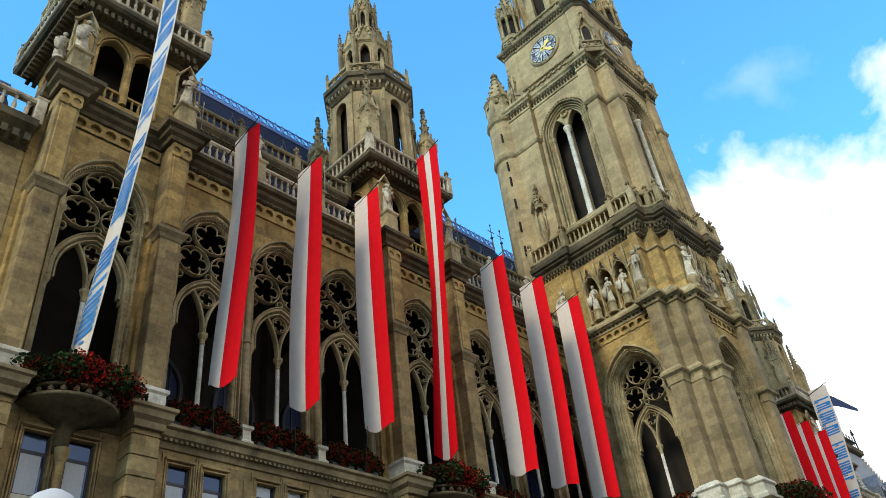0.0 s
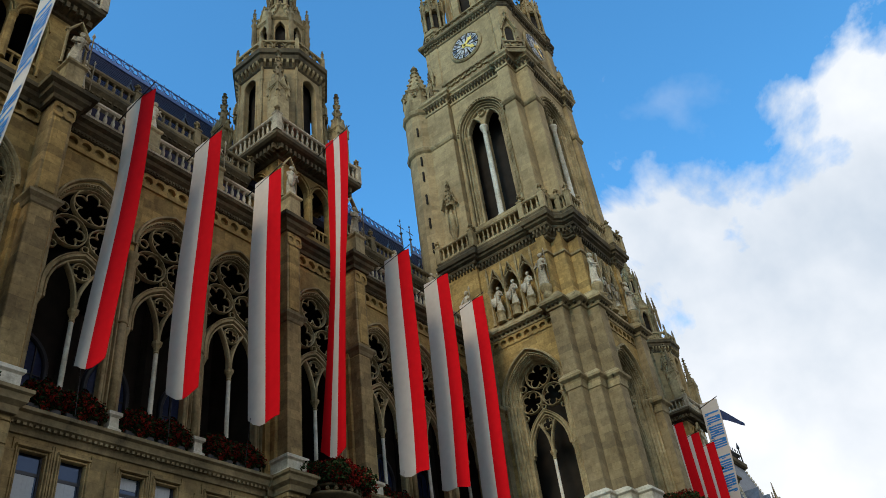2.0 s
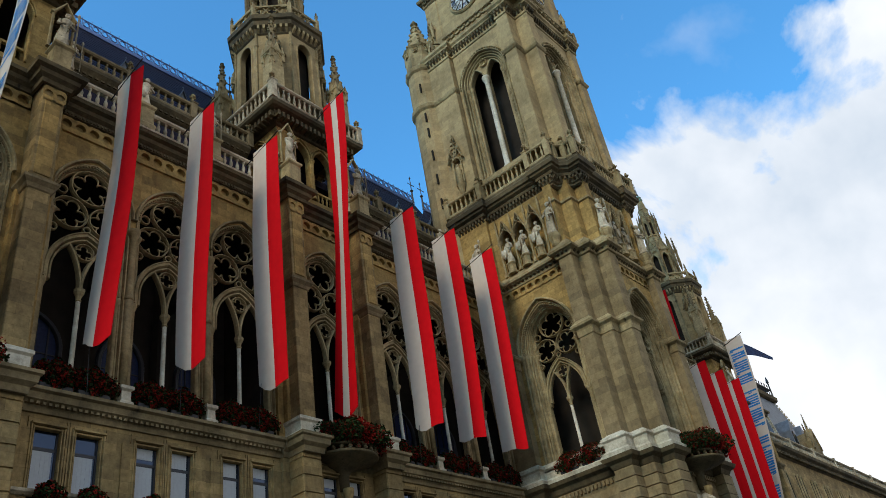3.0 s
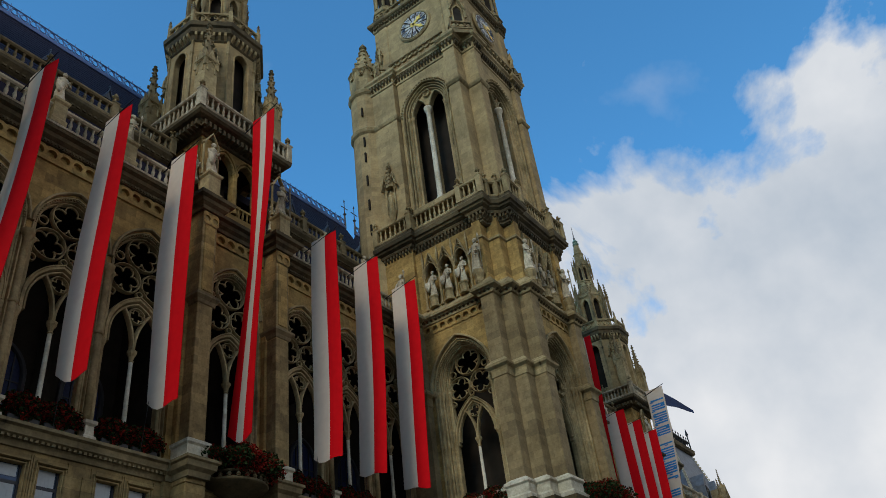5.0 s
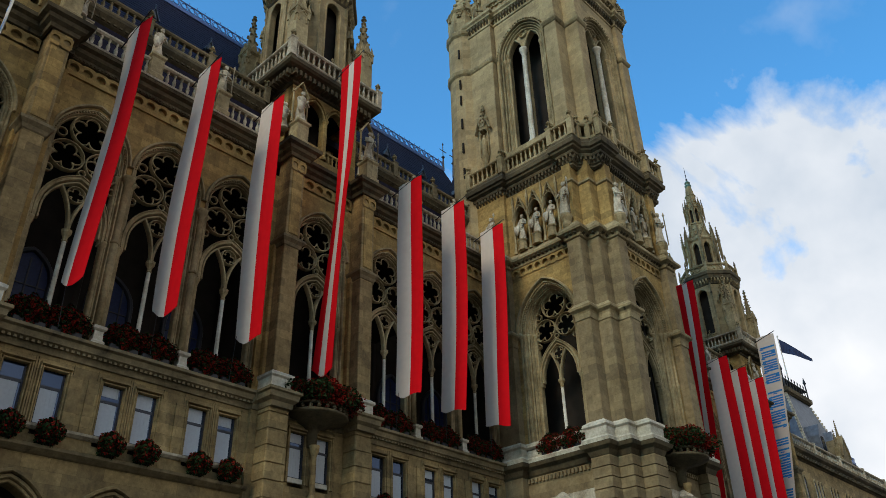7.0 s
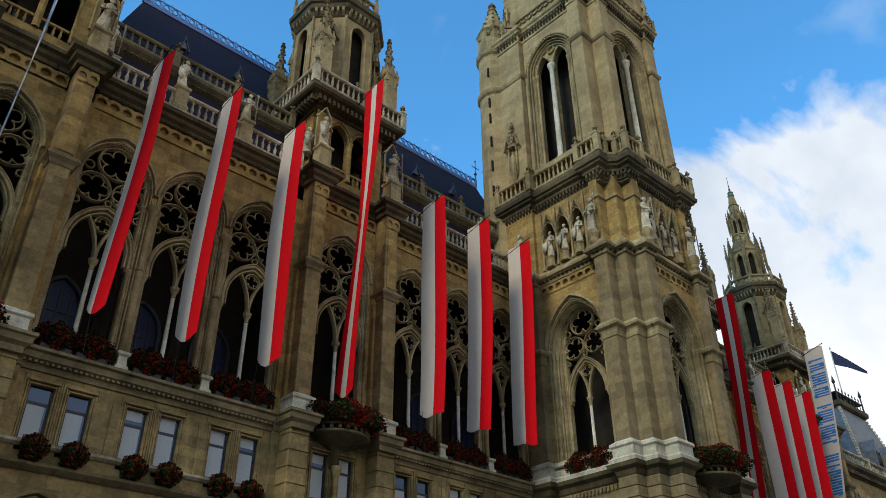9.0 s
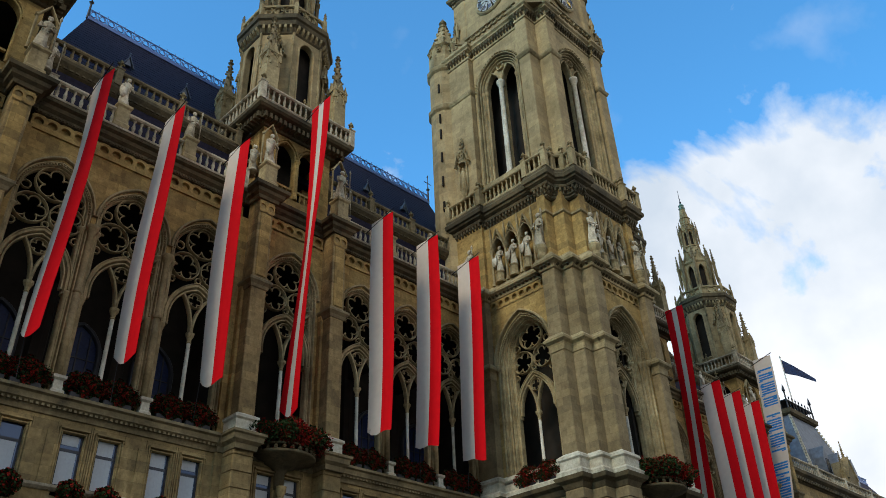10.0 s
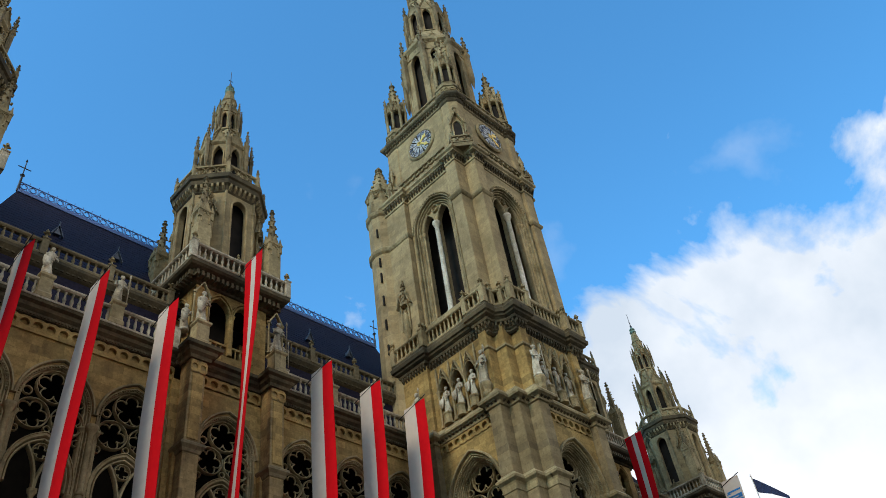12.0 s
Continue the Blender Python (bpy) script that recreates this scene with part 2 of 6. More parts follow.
def offset(path, d, closed=True):
    """Shift a plan line to its right by d, with mitred corners."""
    n, out = len(path), []
    for i in range(n):
        p = Vector(path[i])
        a = Vector(path[i - 1]) if (closed or i > 0) else None
        c = Vector(path[(i + 1) % n]) if (closed or i < n - 1) else None
        norms = []
        if a is not None:
            e = (p - a).normalized()
            norms.append(Vector((e.y, -e.x)))
        if c is not None:
            e = (c - p).normalized()
            norms.append(Vector((e.y, -e.x)))
        if len(norms) == 1:
            q = p + norms[0] * d
        else:
            s = norms[0] + norms[1]
            q = p + s * (d / max(0.3, 1 + norms[0].dot(norms[1])))
        out.append((q.x, q.y))
    return out


def moulding(bm, path, prof, closed=True):
    """Sweep (projection, height) pairs along a plan line; a closed band or an open one with ends."""
    rings = [[bm.verts.new((x, y, z)) for x, y in offset(path, d, closed)] for d, z in prof]
    n = len(path)
    for a, b in zip(rings, rings[1:]):
        for i in range(n if closed else n - 1):
            j = (i + 1) % n
            bm.faces.new((a[i], a[j], b[j], b[i]))
    if not closed:
        for k in (0, n - 1):
            try:
                bm.faces.new([r[k] for r in rings])
            except ValueError:
                pass
    for ring in ((rings[0][::-1], rings[-1]) if closed else ()):
        bm.faces.new(ring)


def arch(cx, hw, spring, apex, n=9):
    """Points of a pointed arch from its left to its right foot."""
    h = apex - spring
    r = (hw * hw + h * h) / (2 * hw)
    left = []
    a1 = math.asin(min(1, h / r))
    if h > hw * 1.02:
        for i in range(n + 1):
            a = math.pi - a1 * i / n
            left.append((cx - hw + r + r * math.cos(a), spring + r * math.sin(a)))
    else:
        for i in range(n + 1):
            a = math.pi - math.pi / 2 * i / n
            left.append((cx + hw * math.cos(a), spring + h * math.sin(a)))
    right = [(2 * cx - x, z) for x, z in left[-2::-1]]
    return left + right


def ribbon(bm, pts, w, y0, y1, closed=False):
    """A band of width w along a line in the x-z plane, with depth from y0 to y1."""
    n = len(pts)
    rings = []
    for i in range(n):
        a = Vector(pts[i - 1] if (closed or i) else pts[0])
        c = Vector(pts[(i + 1) % n] if (closed or i < n - 1) else pts[-1])
        e = (c - a).normalized()
        nrm = Vector((-e.y, e.x)) * (w / 2)
        p = Vector(pts[i])
        ym = y0 + (y1 - y0) * 0.35
        rings.append([bm.verts.new(q) for q in ((p.x - nrm.x * 0.55, y0, p.y - nrm.y * 0.55), (p.x + nrm.x * 0.55, y0, p.y + nrm.y * 0.55), (p.x + nrm.x, ym, p.y + nrm.y),
                                                (p.x + nrm.x, y1, p.y + nrm.y), (p.x - nrm.x, y1, p.y - nrm.y), (p.x - nrm.x, ym, p.y - nrm.y))])
    for i in range(n if closed else n - 1):
        a, b = rings[i], rings[(i + 1) % n]
        for k in range(6):
            bm.faces.new((a[k], a[(k + 1) % 6], b[(k + 1) % 6], b[k]))
    if not closed:
        bm.faces.new(rings[0][::-1])
        bm.faces.new(rings[-1])


def ring_pts(cx, cz, r, n=20):
    return [(cx + r * math.cos(2 * math.pi * i / n), cz + r * math.sin(2 * math.pi * i / n)) for i in range(n)]


def foil(bm, cx, cz, r, y0, y1, lobes=5, w=0.055, turn=math.pi / 2):
    """A tracery circle with cusped lobes inside."""
    ribbon(bm, ring_pts(cx, cz, r), w * 1.5, y0, y1, True)
    ribbon(bm, ring_pts(cx, cz, r), w * 0.8, y0 - 0.04, y0, True)
    k = r * 0.93 * math.sin(math.pi / lobes) / (1 + math.sin(math.pi / lobes))
    for i in range(lobes):
        a = turn + 2 * math.pi * i / lobes
        ox, oz = cx + (r * 0.93 - k) * math.cos(a), cz + (r * 0.93 - k) * math.sin(a)
        pts = [(ox + k * math.cos(a + b), oz + k * math.sin(a + b)) for b in [(-2.15 + 4.3 * j / 10) for j in range(11)]]
        ribbon(bm, pts, w, y0 + 0.07, y1 - 0.03)


def arched_wall(bm, x0, x1, z0, z1, pts, sill, y0, y1):
    """A wall with one arched opening; pts is the arch from foot to foot."""
    xl, xr = pts[0][0], pts[-1][0]
    box(bm, x0, xl, y0, y1, z0, z1)
    box(bm, xr, x1, y0, y1, z0, z1)
    if sill > z0 + 0.01:
        box(bm, xl, xr, y0, y1, z0, sill)
    slab(bm, [(xl, z1)] + pts + [(xr, z1)], y0, y1)
    # jambs above the sill up to the arch foot are closed by the side boxes


def blob(bm, at, r, squash=1.0, sub=1):
    res = bmesh.ops.create_icosphere(bm, subdivisions=sub, radius=r, matrix=Matrix.Translation(at) @ Matrix.Diagonal((1, 1, squash, 1)))
    return res["verts"]


SHARED = {}


def shared(key, build, mat, smooth=False):
    if key not in SHARED:
        ob = part(key, build(), mat, None, "", smooth)
        SHARED[key] = ob.data
        bpy.data.objects.remove(ob)
    return SHARED[key]


def place(name, me, parent, x, y, z, rz=0.0, s=(1, 1, 1)):
    ob = new(name, me)
    ob.parent = parent
    ob.matrix_basis = pose(x, y, z, 0, 0, rz) @ Matrix.Diagonal((*s, 1))
    return ob


# ---- plan ----
FY, CX = 24.9, 44.5                     # plane of the turret bays, axis of the building
TURRETS = (9.4, 26.08, 62.92, 79.95)
SECTIONS = (17.76, 34.48, 54.52, 71.24) # middle of each run of three bays
BAY = 3.53
SET = 0.2                               # the arcade runs stand back from the turret bays
TY = -3.5                               # tower axis in front of the arcade plane
GROUND = 1.75


def level(x, y, z=0.0, rz=0.0):
    """A place on the building; its storeys are 3 per cent lower than drawn."""
    return pose(x, y, 0.68 + 0.97 * z, 0, 0, rz) @ Matrix.Diagonal((1, 1, 0.97, 1))


def at_front(x, y=0.0, z=0.0, rz=0.0):
    return level(x, FY + y, z, rz)


def again(ob, m):
    """A copy at m, with the storey height of m alone."""
    made = copy_thing(ob, m)
    made.matrix_basis = m
    return made


# ---- small stone pieces ----
def baluster_mesh():
    bm = B()
    lathe(bm, [(0.085, 0), (0.085, 0.07), (0.05, 0.1), (0.085, 0.24), (0.095, 0.36), (0.05, 0.58), (0.042, 0.68), (0.08, 0.74), (0.085, 0.8)], 8)
    return bm


def finial_mesh():
    bm = B()
    lathe(bm, [(0.12, 0), (0.14, 0.06), (0.06, 0.14), (0.05, 0.26), (0.15, 0.36), (0.05, 0.46), (0.1, 0.54), (0.02, 0.68)], 6)
    for i in range(4):
        a = math.pi / 2 * i
        blob(bm, (0.14 * math.cos(a), 0.14 * math.sin(a), 0.37), 0.07)
    return bm


def crocket_mesh():
    bm = B()
    blob(bm, (0, 0, 0), 0.09)
    blob(bm, (0.06, 0, 0.05), 0.06)
    return bm


def balustrade(name_parent, path, z, h=1.25, step=0.36, closed=False, piers=True, finials=False, mat=None):
    """Rails along a plan line with single balusters between them; parts of name_parent."""
    mat = mat or RAIL
    bm = B()
    moulding(bm, path, [(-0.13, z), (0.13, z), (0.15, z + 0.1), (0.1, z + 0.2), (-0.1, z + 0.2)], closed)
    part("plinth_rail", bm, mat, name_parent)
    bm = B()
    moulding(bm, path, [(-0.1, z + h - 0.2), (0.1, z + h - 0.2), (0.17, z + h - 0.12), (0.17, z + h - 0.02), (0.12, z + h), (-0.12, z + h)], closed)
    part("hand_rail", bm, mat, name_parent)
    me = shared("baluster_" + mat.name, baluster_mesh, mat, True)
    fin = shared("finial", finial_mesh, TRIM)
    n = len(path)
    for i in range(n if closed else n - 1):
        a, b = Vector(path[i]), Vector(path[(i + 1) % n])
        d = b - a
        k = int(d.length / step)
        for j in range(1, k):
            p = a + d * (j / k)
            place("baluster", me, name_parent, p.x, p.y, z + 0.2, 0, (1, 1, (h - 0.4) / 0.8))
    if piers:
        for i, p in enumerate(path):
            bm = B()
            soft_box(bm, p[0] - 0.19, p[0] + 0.19, p[1] - 0.19, p[1] + 0.19, z - 0.003, z + h + 0.06)
            lathe(bm, [(0.3, 0), (0.32, 0.08), (0.16, 0.16)], 4, (p[0], p[1], z + h + 0.058), math.pi / 4)
            part("corner_pier", bm, mat, name_parent)
            if finials:
                place("finial", fin, name_parent, p[0], p[1], z + h + 0.2)


def pinnacle(parent, x, y, z, w, shaft, spire, name="pinnacle"):
    """Square shaft with gablets and a crocketed spirelet."""
    bm = B()
    lathe(bm, [(w * 1.55, 0), (w * 1.55, 0.2), (w * 1.41, 0.3), (w * 1.41, shaft), (w * 1.7, shaft + 0.08), (w * 1.7, shaft + 0.2), (w * 1.2, shaft + 0.3)], 4, (x, y, z), math.pi / 4)
    for i in range(4):
        g = B()
        slab(g, [(-w * 0.8, 0), (w * 0.8, 0), (0, w * 2.3)], -w * 1.1, -w * 0.8)
        ribbon(g, [(-w * 0.6, -w * 2.2), (-w * 0.6, -w * 0.7), (0, 0.0), (w * 0.6, -w * 0.7), (w * 0.6, -w * 2.2)], w * 0.25, -w * 1.12, -w * 0.9)
        g.transform(Matrix.Translation((x, y, z + shaft)) @ Matrix.Rotation(math.pi / 2 * i, 4, "Z"))
        me = bpy.data.meshes.new("tmp")
        g.to_mesh(me)
        g.free()
        bm.from_mesh(me)
        bpy.data.meshes.remove(me)
        a = math.pi / 4 + math.pi / 2 * i
        lathe(bm, [(w * 0.3, -w * 1.2), (w * 0.3, w * 0.5), (0.02, w * 1.9)], 4, (x + w * 1.3 * math.cos(a), y + w * 1.3 * math.sin(a), z + shaft), a)
    base = part(name, bm, TRIM, parent)
    bm = B()
    lathe(bm, [(w * 1.0, 0), (w * 0.8, 0.1), (w * 0.18, spire * 0.86), (w * 0.45, spire * 0.89), (w * 0.1, spire * 0.95), (w * 0.3, spire * 0.97), (0.02, spire)], 8, (x, y, z + shaft + 0.2))
    for lv in range(0, 8):
        f = (lv + 0.6) / 8.4
        rr = w * (0.95 - 0.75 * f)
        for i in range(4):
            a = math.pi / 4 + math.pi / 2 * i + (lv % 2) * math.pi / 4
            blob(bm, (x + rr * 1.2 * math.cos(a), y + rr * 1.12 * math.sin(a), z + shaft + 0.2 + spire * 0.86 * f), w * 0.2)
    part("spirelet", bm, CAP, parent)
    return base


def statue_mesh(seed, shield):
    rnd = random.Random(seed)
    bm = B()
    lathe(bm, [(0.24, 0), (0.26, 0.04), (0.25, 0.1), (0.2, 0.12), (0.235, 0.2), (0.2, 0.5), (0.165, 0.85), (0.15, 1.08), (0.185, 1.25), (0.225, 1.45), (0.2, 1.53), (0.09, 1.6), (0.065, 1.68)], 18)
    for v in bm.verts:
        a = math.atan2(v.co.y, v.co.x)
        if 0.12 < v.co.z < 1.2:
            k = 1 + 0.17 * math.sin(6 * a + seed) + 0.1 * math.sin(11 * a + 3 * v.co.z)
            v.co.x *= k
            v.co.y *= k * 0.85
        elif v.co.z >= 1.2:
            v.co.y *= 0.62
        v.co.x += 0.05 * math.sin(v.co.z * 2.2 + seed)
    hx = 0.05 * math.sin(1.7 * 2.2 + seed)
    blob(bm, (hx, -0.03, 1.78), 0.105, 1.25, 2)
    blob(bm, (hx, 0.02, 1.84), 0.125, 0.85, 1)
    blob(bm, (hx, -0.09, 1.68), 0.06, 1.4, 1)
    for s in (-1, 1):
        p0, p1, p2 = Vector((s * 0.22, 0, 1.44)), Vector((s * 0.3, -0.1, 1.12)), Vector((s * 0.1, -0.24, 1.05 + 0.14 * rnd.random()))
        for a, b, r in ((p0, p1, 0.065), (p1, p2, 0.052)):
            for i in range(6):
                blob(bm, a.lerp(b, i / 5), r)
    for i in range(7):
        blob(bm, (0.2 - 0.05 * i, -0.17 + 0.01 * i, 1.3 - 0.13 * i), 0.06)
    if shield:
        pts = [(-0.27, 0.75), (0.27, 0.75), (0.29, 0.35), (0.18, 0.0), (0, -0.22), (-0.18, 0.0), (-0.29, 0.35)]
        slab(bm, [(x * 0.62 - 0.24, z * 0.72 + 0.5) for x, z in pts], -0.3, -0.23)
    else:
        lathe(bm, [(0.03, 0), (0.03, 1.75), (0.07, 1.8), (0.01, 1.98)], 6, (0.37, -0.2, 0.02))
    return bm


STATUE_LABELS = ("weathered grey stone figure in robes holding a shield", "weathered grey stone figure in robes holding a staff")


def statue(m, kind=0, s=1.0):
    me = shared("statue_shape_%s" % "ab"[kind], lambda: statue_mesh(3 + kind, kind == 0), FIGURE, True)
    ob = new("statue", me)
    ob.matrix_basis = m @ Matrix.Diagonal((s, s, s, 1))
    return tagged(ob, STATUE_LABELS[kind] + " on a pedestal", "statue", "stone figures of the city hall")


# ---- arcade window ----
def arcade_window(sp=24.3, isp=20.6):
    """sp and isp: heights at which the outer and inner arch begin to curve."""
    r = root("arcade_window", at_front(0), "tall pointed loggia window with stone rose tracery and slender white column", "window", "arcade windows of the front")
    bm = B()
    for k in range(3):
        q = 1.6 - 0.1 * k
        ribbon(bm, [(-q, 15.5)] + arch(0, q, sp - 0.35 + 0.08 * k, 25.98 - 0.1 * k, 11) + [(q, 15.5)], 0.11, -0.04 + 0.12 * k, 0.2 + 0.12 * k)
    for x, z in arch(0, 1.52, sp - 0.3, 25.9, 20):
        blob(bm, (x, 0.02, z), 0.05)
    part("outer_arch", bm, TRIM, r)
    bm = B()
    ribbon(bm, arch(0, 1.7, sp - 0.4, 26.22, 12), 0.13, -0.17, 0.04)
    part("hood_mould", bm, TRIM, r)
    bm = B()
    foil(bm, 0, 24.92, 0.83, 0.2, 0.38, 5)
    foil(bm, -0.75, 23.38, 0.71, 0.18, 0.36, 5, turn=math.pi * 1.2)
    foil(bm, 0.75, 23.38, 0.71, 0.18, 0.36, 5, turn=-math.pi * 0.2)
    for s in (-1, 1):
        ribbon(bm, ring_pts(s * 1.13, 24.42, 0.2, 10), 0.06, 0.2, 0.34, True)
        ribbon(bm, ring_pts(s * 1.3, 22.5, 0.16, 10), 0.06, 0.2, 0.34, True)
    ribbon(bm, ring_pts(0, 22.82, 0.14, 10), 0.06, 0.2, 0.34, True)
    part("rose_tracery", bm, TRIM, r, "pierced stone rose with cusped circles")
    bm = B()
    ribbon(bm, [(-1.36, 19.9)] + arch(0, 1.36, isp, 22.5, 12) + [(1.36, 19.9)], 0.2, 0.1, 0.46)
    ribbon(bm, [(-1.2, 20.1)] + arch(0, 1.2, isp, 22.3, 12) + [(1.2, 20.1)], 0.11, 0.16, 0.4)
    ribbon(bm, [(-1.44, 20.1)] + arch(0, 1.44, isp, 22.6, 12) + [(1.44, 20.1)], 0.07, 0.05, 0.2)
    part("inner_arch", bm, TRIM, r)
    bm = B()
    for s in (-1, 1):
        half = arch(s * 0.62, 0.6, 20.05, 21.95, 9)
        half = half[9:] if s < 0 else half[:10]
        ribbon(bm, half, 0.14, 0.17, 0.4)
    foil(bm, 0, 21.72, 0.36, 0.2, 0.34, 4, 0.05)
    part("lancet_tracery", bm, TRIM, r)
    bm = B()
    lathe(bm, [(0.17, 15.5), (0.17, 15.75), (0.12, 15.82), (0.14, 15.9), (0.095, 15.97), (0.085, 19.55)], 12, (0, 0.27, 0))
    col = part("column", bm, PALE, r, "slender white stone column", True)
    bm = B()
    lathe(bm, [(0.1, 19.5), (0.12, 19.55), (0.09, 19.6), (0.12, 19.75), (0.2, 19.9), (0.21, 20.02)], 8, (0, 0.27, 0))
    part("capital", bm, TRIM, col)
    for s in (-1, 1):
        bm = B()
        lathe(bm, [(0.15, 15.5), (0.15, 15.9), (0.1, 15.98), (0.1, 19.7), (0.17, 19.95), (0.17, 20.05), (0.09, 20.1), (0.09, 23.05), (0.18, 23.2), (0.18, 23.3)], 8, (s * 1.44, 0.2, 0))
        part("jamb_shaft", bm, TRIM, r, "", True)
    return r


def window_pane_set(r, w, z0, z1, zt, y, blind=0):
    """Timber frame, transom, two panes and perhaps a blind; parts of r."""
    bm = B()
    for a in ((-w, -w + 0.06, z0, z1), (w - 0.06, w, z0, z1), (-w + 0.06, w - 0.06, z0, z0 + 0.06), (-w + 0.06, w - 0.06, z1 - 0.06, z1), (-w + 0.06, w - 0.06, zt - 0.055, zt + 0.055)):
        box(bm, a[0], a[1], y, y + 0.07, a[2], a[3])
    sash = part("window_frame", bm, FRAME_DARK, r)
    for a, b in ((z0 + 0.06, zt - 0.04), (zt + 0.04, z1 - 0.06)):
        bm = B()
        box(bm, -w + 0.06, w - 0.06, y + 0.03, y + 0.045, a, b)
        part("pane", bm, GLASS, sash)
    for a, b in {0: (), 1: ((z0 + 0.07, zt - 0.06),), 2: ((z0 + 0.07, zt - 0.06), (zt + 0.2, z1 - 0.12)), 3: ((z0 + 0.07, zt - 0.06), (zt + 0.06, z1 - 0.07))}[blind]:
        bm = B()
        n = 9
        for i in range(n):
            # shallow pleats
            xa = -w + 0.08 + (2 * w - 0.22) * i / n
            box(bm, xa, xa + (2 * w - 0.22) / n, y + 0.012 + 0.004 * (i % 2), y + 0.024, a, b)
        part("curtain", bm, BLIND, r, "pale drawn curtain")


def mezzanine_window(blind):
    r = root("mezzanine_window", at_front(0), "narrow sash window in a moulded stone surround, " + ("dark glass", "pale curtain in the lower pane", "curtain and half-drawn blind", "pale curtains drawn")[blind], "window", "mezzanine windows below the arcade")
    window_pane_set(r, 0.42, 12.1, 14.2, 13.48, -0.02, blind)
    bm = B()
    for s in (-1, 1):
        ribbon(bm, [(s * 0.455, 11.86), (s * 0.455, 14.2)], 0.08, -0.2, -0.03)
        ribbon(bm, [(s * 0.54, 11.86), (s * 0.54, 14.3)], 0.09, -0.24, -0.06)
        box(bm, s * 0.635 - 0.03, s * 0.635 + 0.03, -0.2, -0.1, 11.86, 14.5)
    ribbon(bm, [(-0.46, 14.15), (0.46, 14.15)], 0.1, -0.21, -0.02)
    ribbon(bm, [(-0.56, 14.27), (0.56, 14.27)], 0.12, -0.29, -0.06)
    part("surround", bm, PIER, r)
    bm = B()
    box(bm, -0.4, 0.4, -0.12, 0.0, 11.9, 12.1)
    part("window_sill", bm, PALE, r)
    return r


# ---- plants ----
def foliage(bm, centre, size, n, seed, leaf=0.11):
    rnd = random.Random(seed)
    for i in range(n):
        while True:
            p = Vector((rnd.uniform(-1, 1), rnd.uniform(-1, 1), rnd.uniform(-1, 1)))
            if 0.25 < p.length < 1:
                break
        k = 1 + 0.22 * math.sin(p.x * 7 + seed) * math.cos(p.y * 5 + seed)
        q = Vector((centre[0] + p.x * size[0] * k, centre[1] + p.y * size[1] * k, centre[2] + p.z * size[2] * k))
        s = leaf * rnd.uniform(0.6, 1.3)
        rot = Euler((rnd.uniform(-1.2, 1.2), rnd.uniform(-1.2, 1.2), rnd.uniform(0, 6.28))).to_matrix()
        vs = [bm.verts.new(q + rot @ Vector(c)) for c in ((-s, -s * 0.4, 0), (0, -s * 0.8, 0.3 * s), (s, -s * 0.3, 0), (s * 0.8, s * 0.7, -0.1 * s), (-s * 0.6, s * 0.8, 0.1 * s))]
        bm.faces.new(vs)


def flower_box():
    r = root("flower_box", at_front(0), "long trough of dark red geraniums on the arcade ledge", "flower box", "flower boxes of the arcade")
    bm = B()
    soft_box(bm, -0.58, 0.58, -0.34, -0.02, 15.42, 15.68)
    part("trough", bm, DARKIRON, r)
    bm = B()
    foliage(bm, (0, -0.16, 16.02), (0.84, 0.36, 0.62), 2300, 5, 0.06)
    leaves = part("foliage", bm, LEAF, r)
    bm = B()
    foliage(bm, (0, -0.2, 16.04), (0.82, 0.36, 0.6), 1500, 8, 0.042)
    part("blossom", bm, BLOOM, leaves, "dark red geranium blossom")
    return r


def flower_bowl():
    """Half-round balcony basket at the foot of a turret window."""
    r = root("flower_balcony", at_front(0), "half-round stone bowl balcony filled with red geraniums", "balcony", "flower balconies of the turrets")
    bm = B()
    lathe(bm, [(0.24, 13.5), (0.26, 14.2), (0.4, 14.45), (0.75, 14.55), (0.8, 14.62), (1.2, 14.68), (1.25, 14.75), (1.56, 14.8), (1.6, 14.88), (1.56, 14.94), (1.4, 14.96)], 28, (0, -0.2, 0))
    dish = part("bowl", bm, SOOT, r, "dark carved stone bowl", True)
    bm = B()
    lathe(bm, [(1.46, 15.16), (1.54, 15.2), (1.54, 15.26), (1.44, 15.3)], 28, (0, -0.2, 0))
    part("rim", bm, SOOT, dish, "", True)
    me2 = shared("bowl_baluster", baluster_mesh, SOOT, True)
    for i in range(13):
        a = math.pi + math.pi * (i + 0.5) / 13
        place("bowl_baluster", me2, r, 1.5 * math.cos(a), -0.2 + 1.5 * math.sin(a), 14.94, 0, (1.1, 1.1, 0.3))
    bm = B()
    lathe(bm, [(0.16, 11.1), (0.24, 11.2), (0.2, 11.3), (0.13, 11.45), (0.12, 13.1), (0.22, 13.35), (0.24, 13.6)], 10, (0, -0.45, 0))
    part("bracket_column", bm, PIER, r, "", True)
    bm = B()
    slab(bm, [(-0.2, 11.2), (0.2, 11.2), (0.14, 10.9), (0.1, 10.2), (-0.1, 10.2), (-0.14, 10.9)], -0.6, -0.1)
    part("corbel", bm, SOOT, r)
    bm = B()
    foliage(bm, (0, -0.5, 15.66), (1.92, 1.66, 0.86), 9000, 11, 0.065)
    leaves = part("foliage", bm, LEAF, r)
    bm = B()
    foliage(bm, (0, -0.53, 15.68), (1.92, 1.66, 0.87), 9000, 12, 0.045)
    part("blossom", bm, BLOOM, leaves, "dark red geranium blossom")
    return r


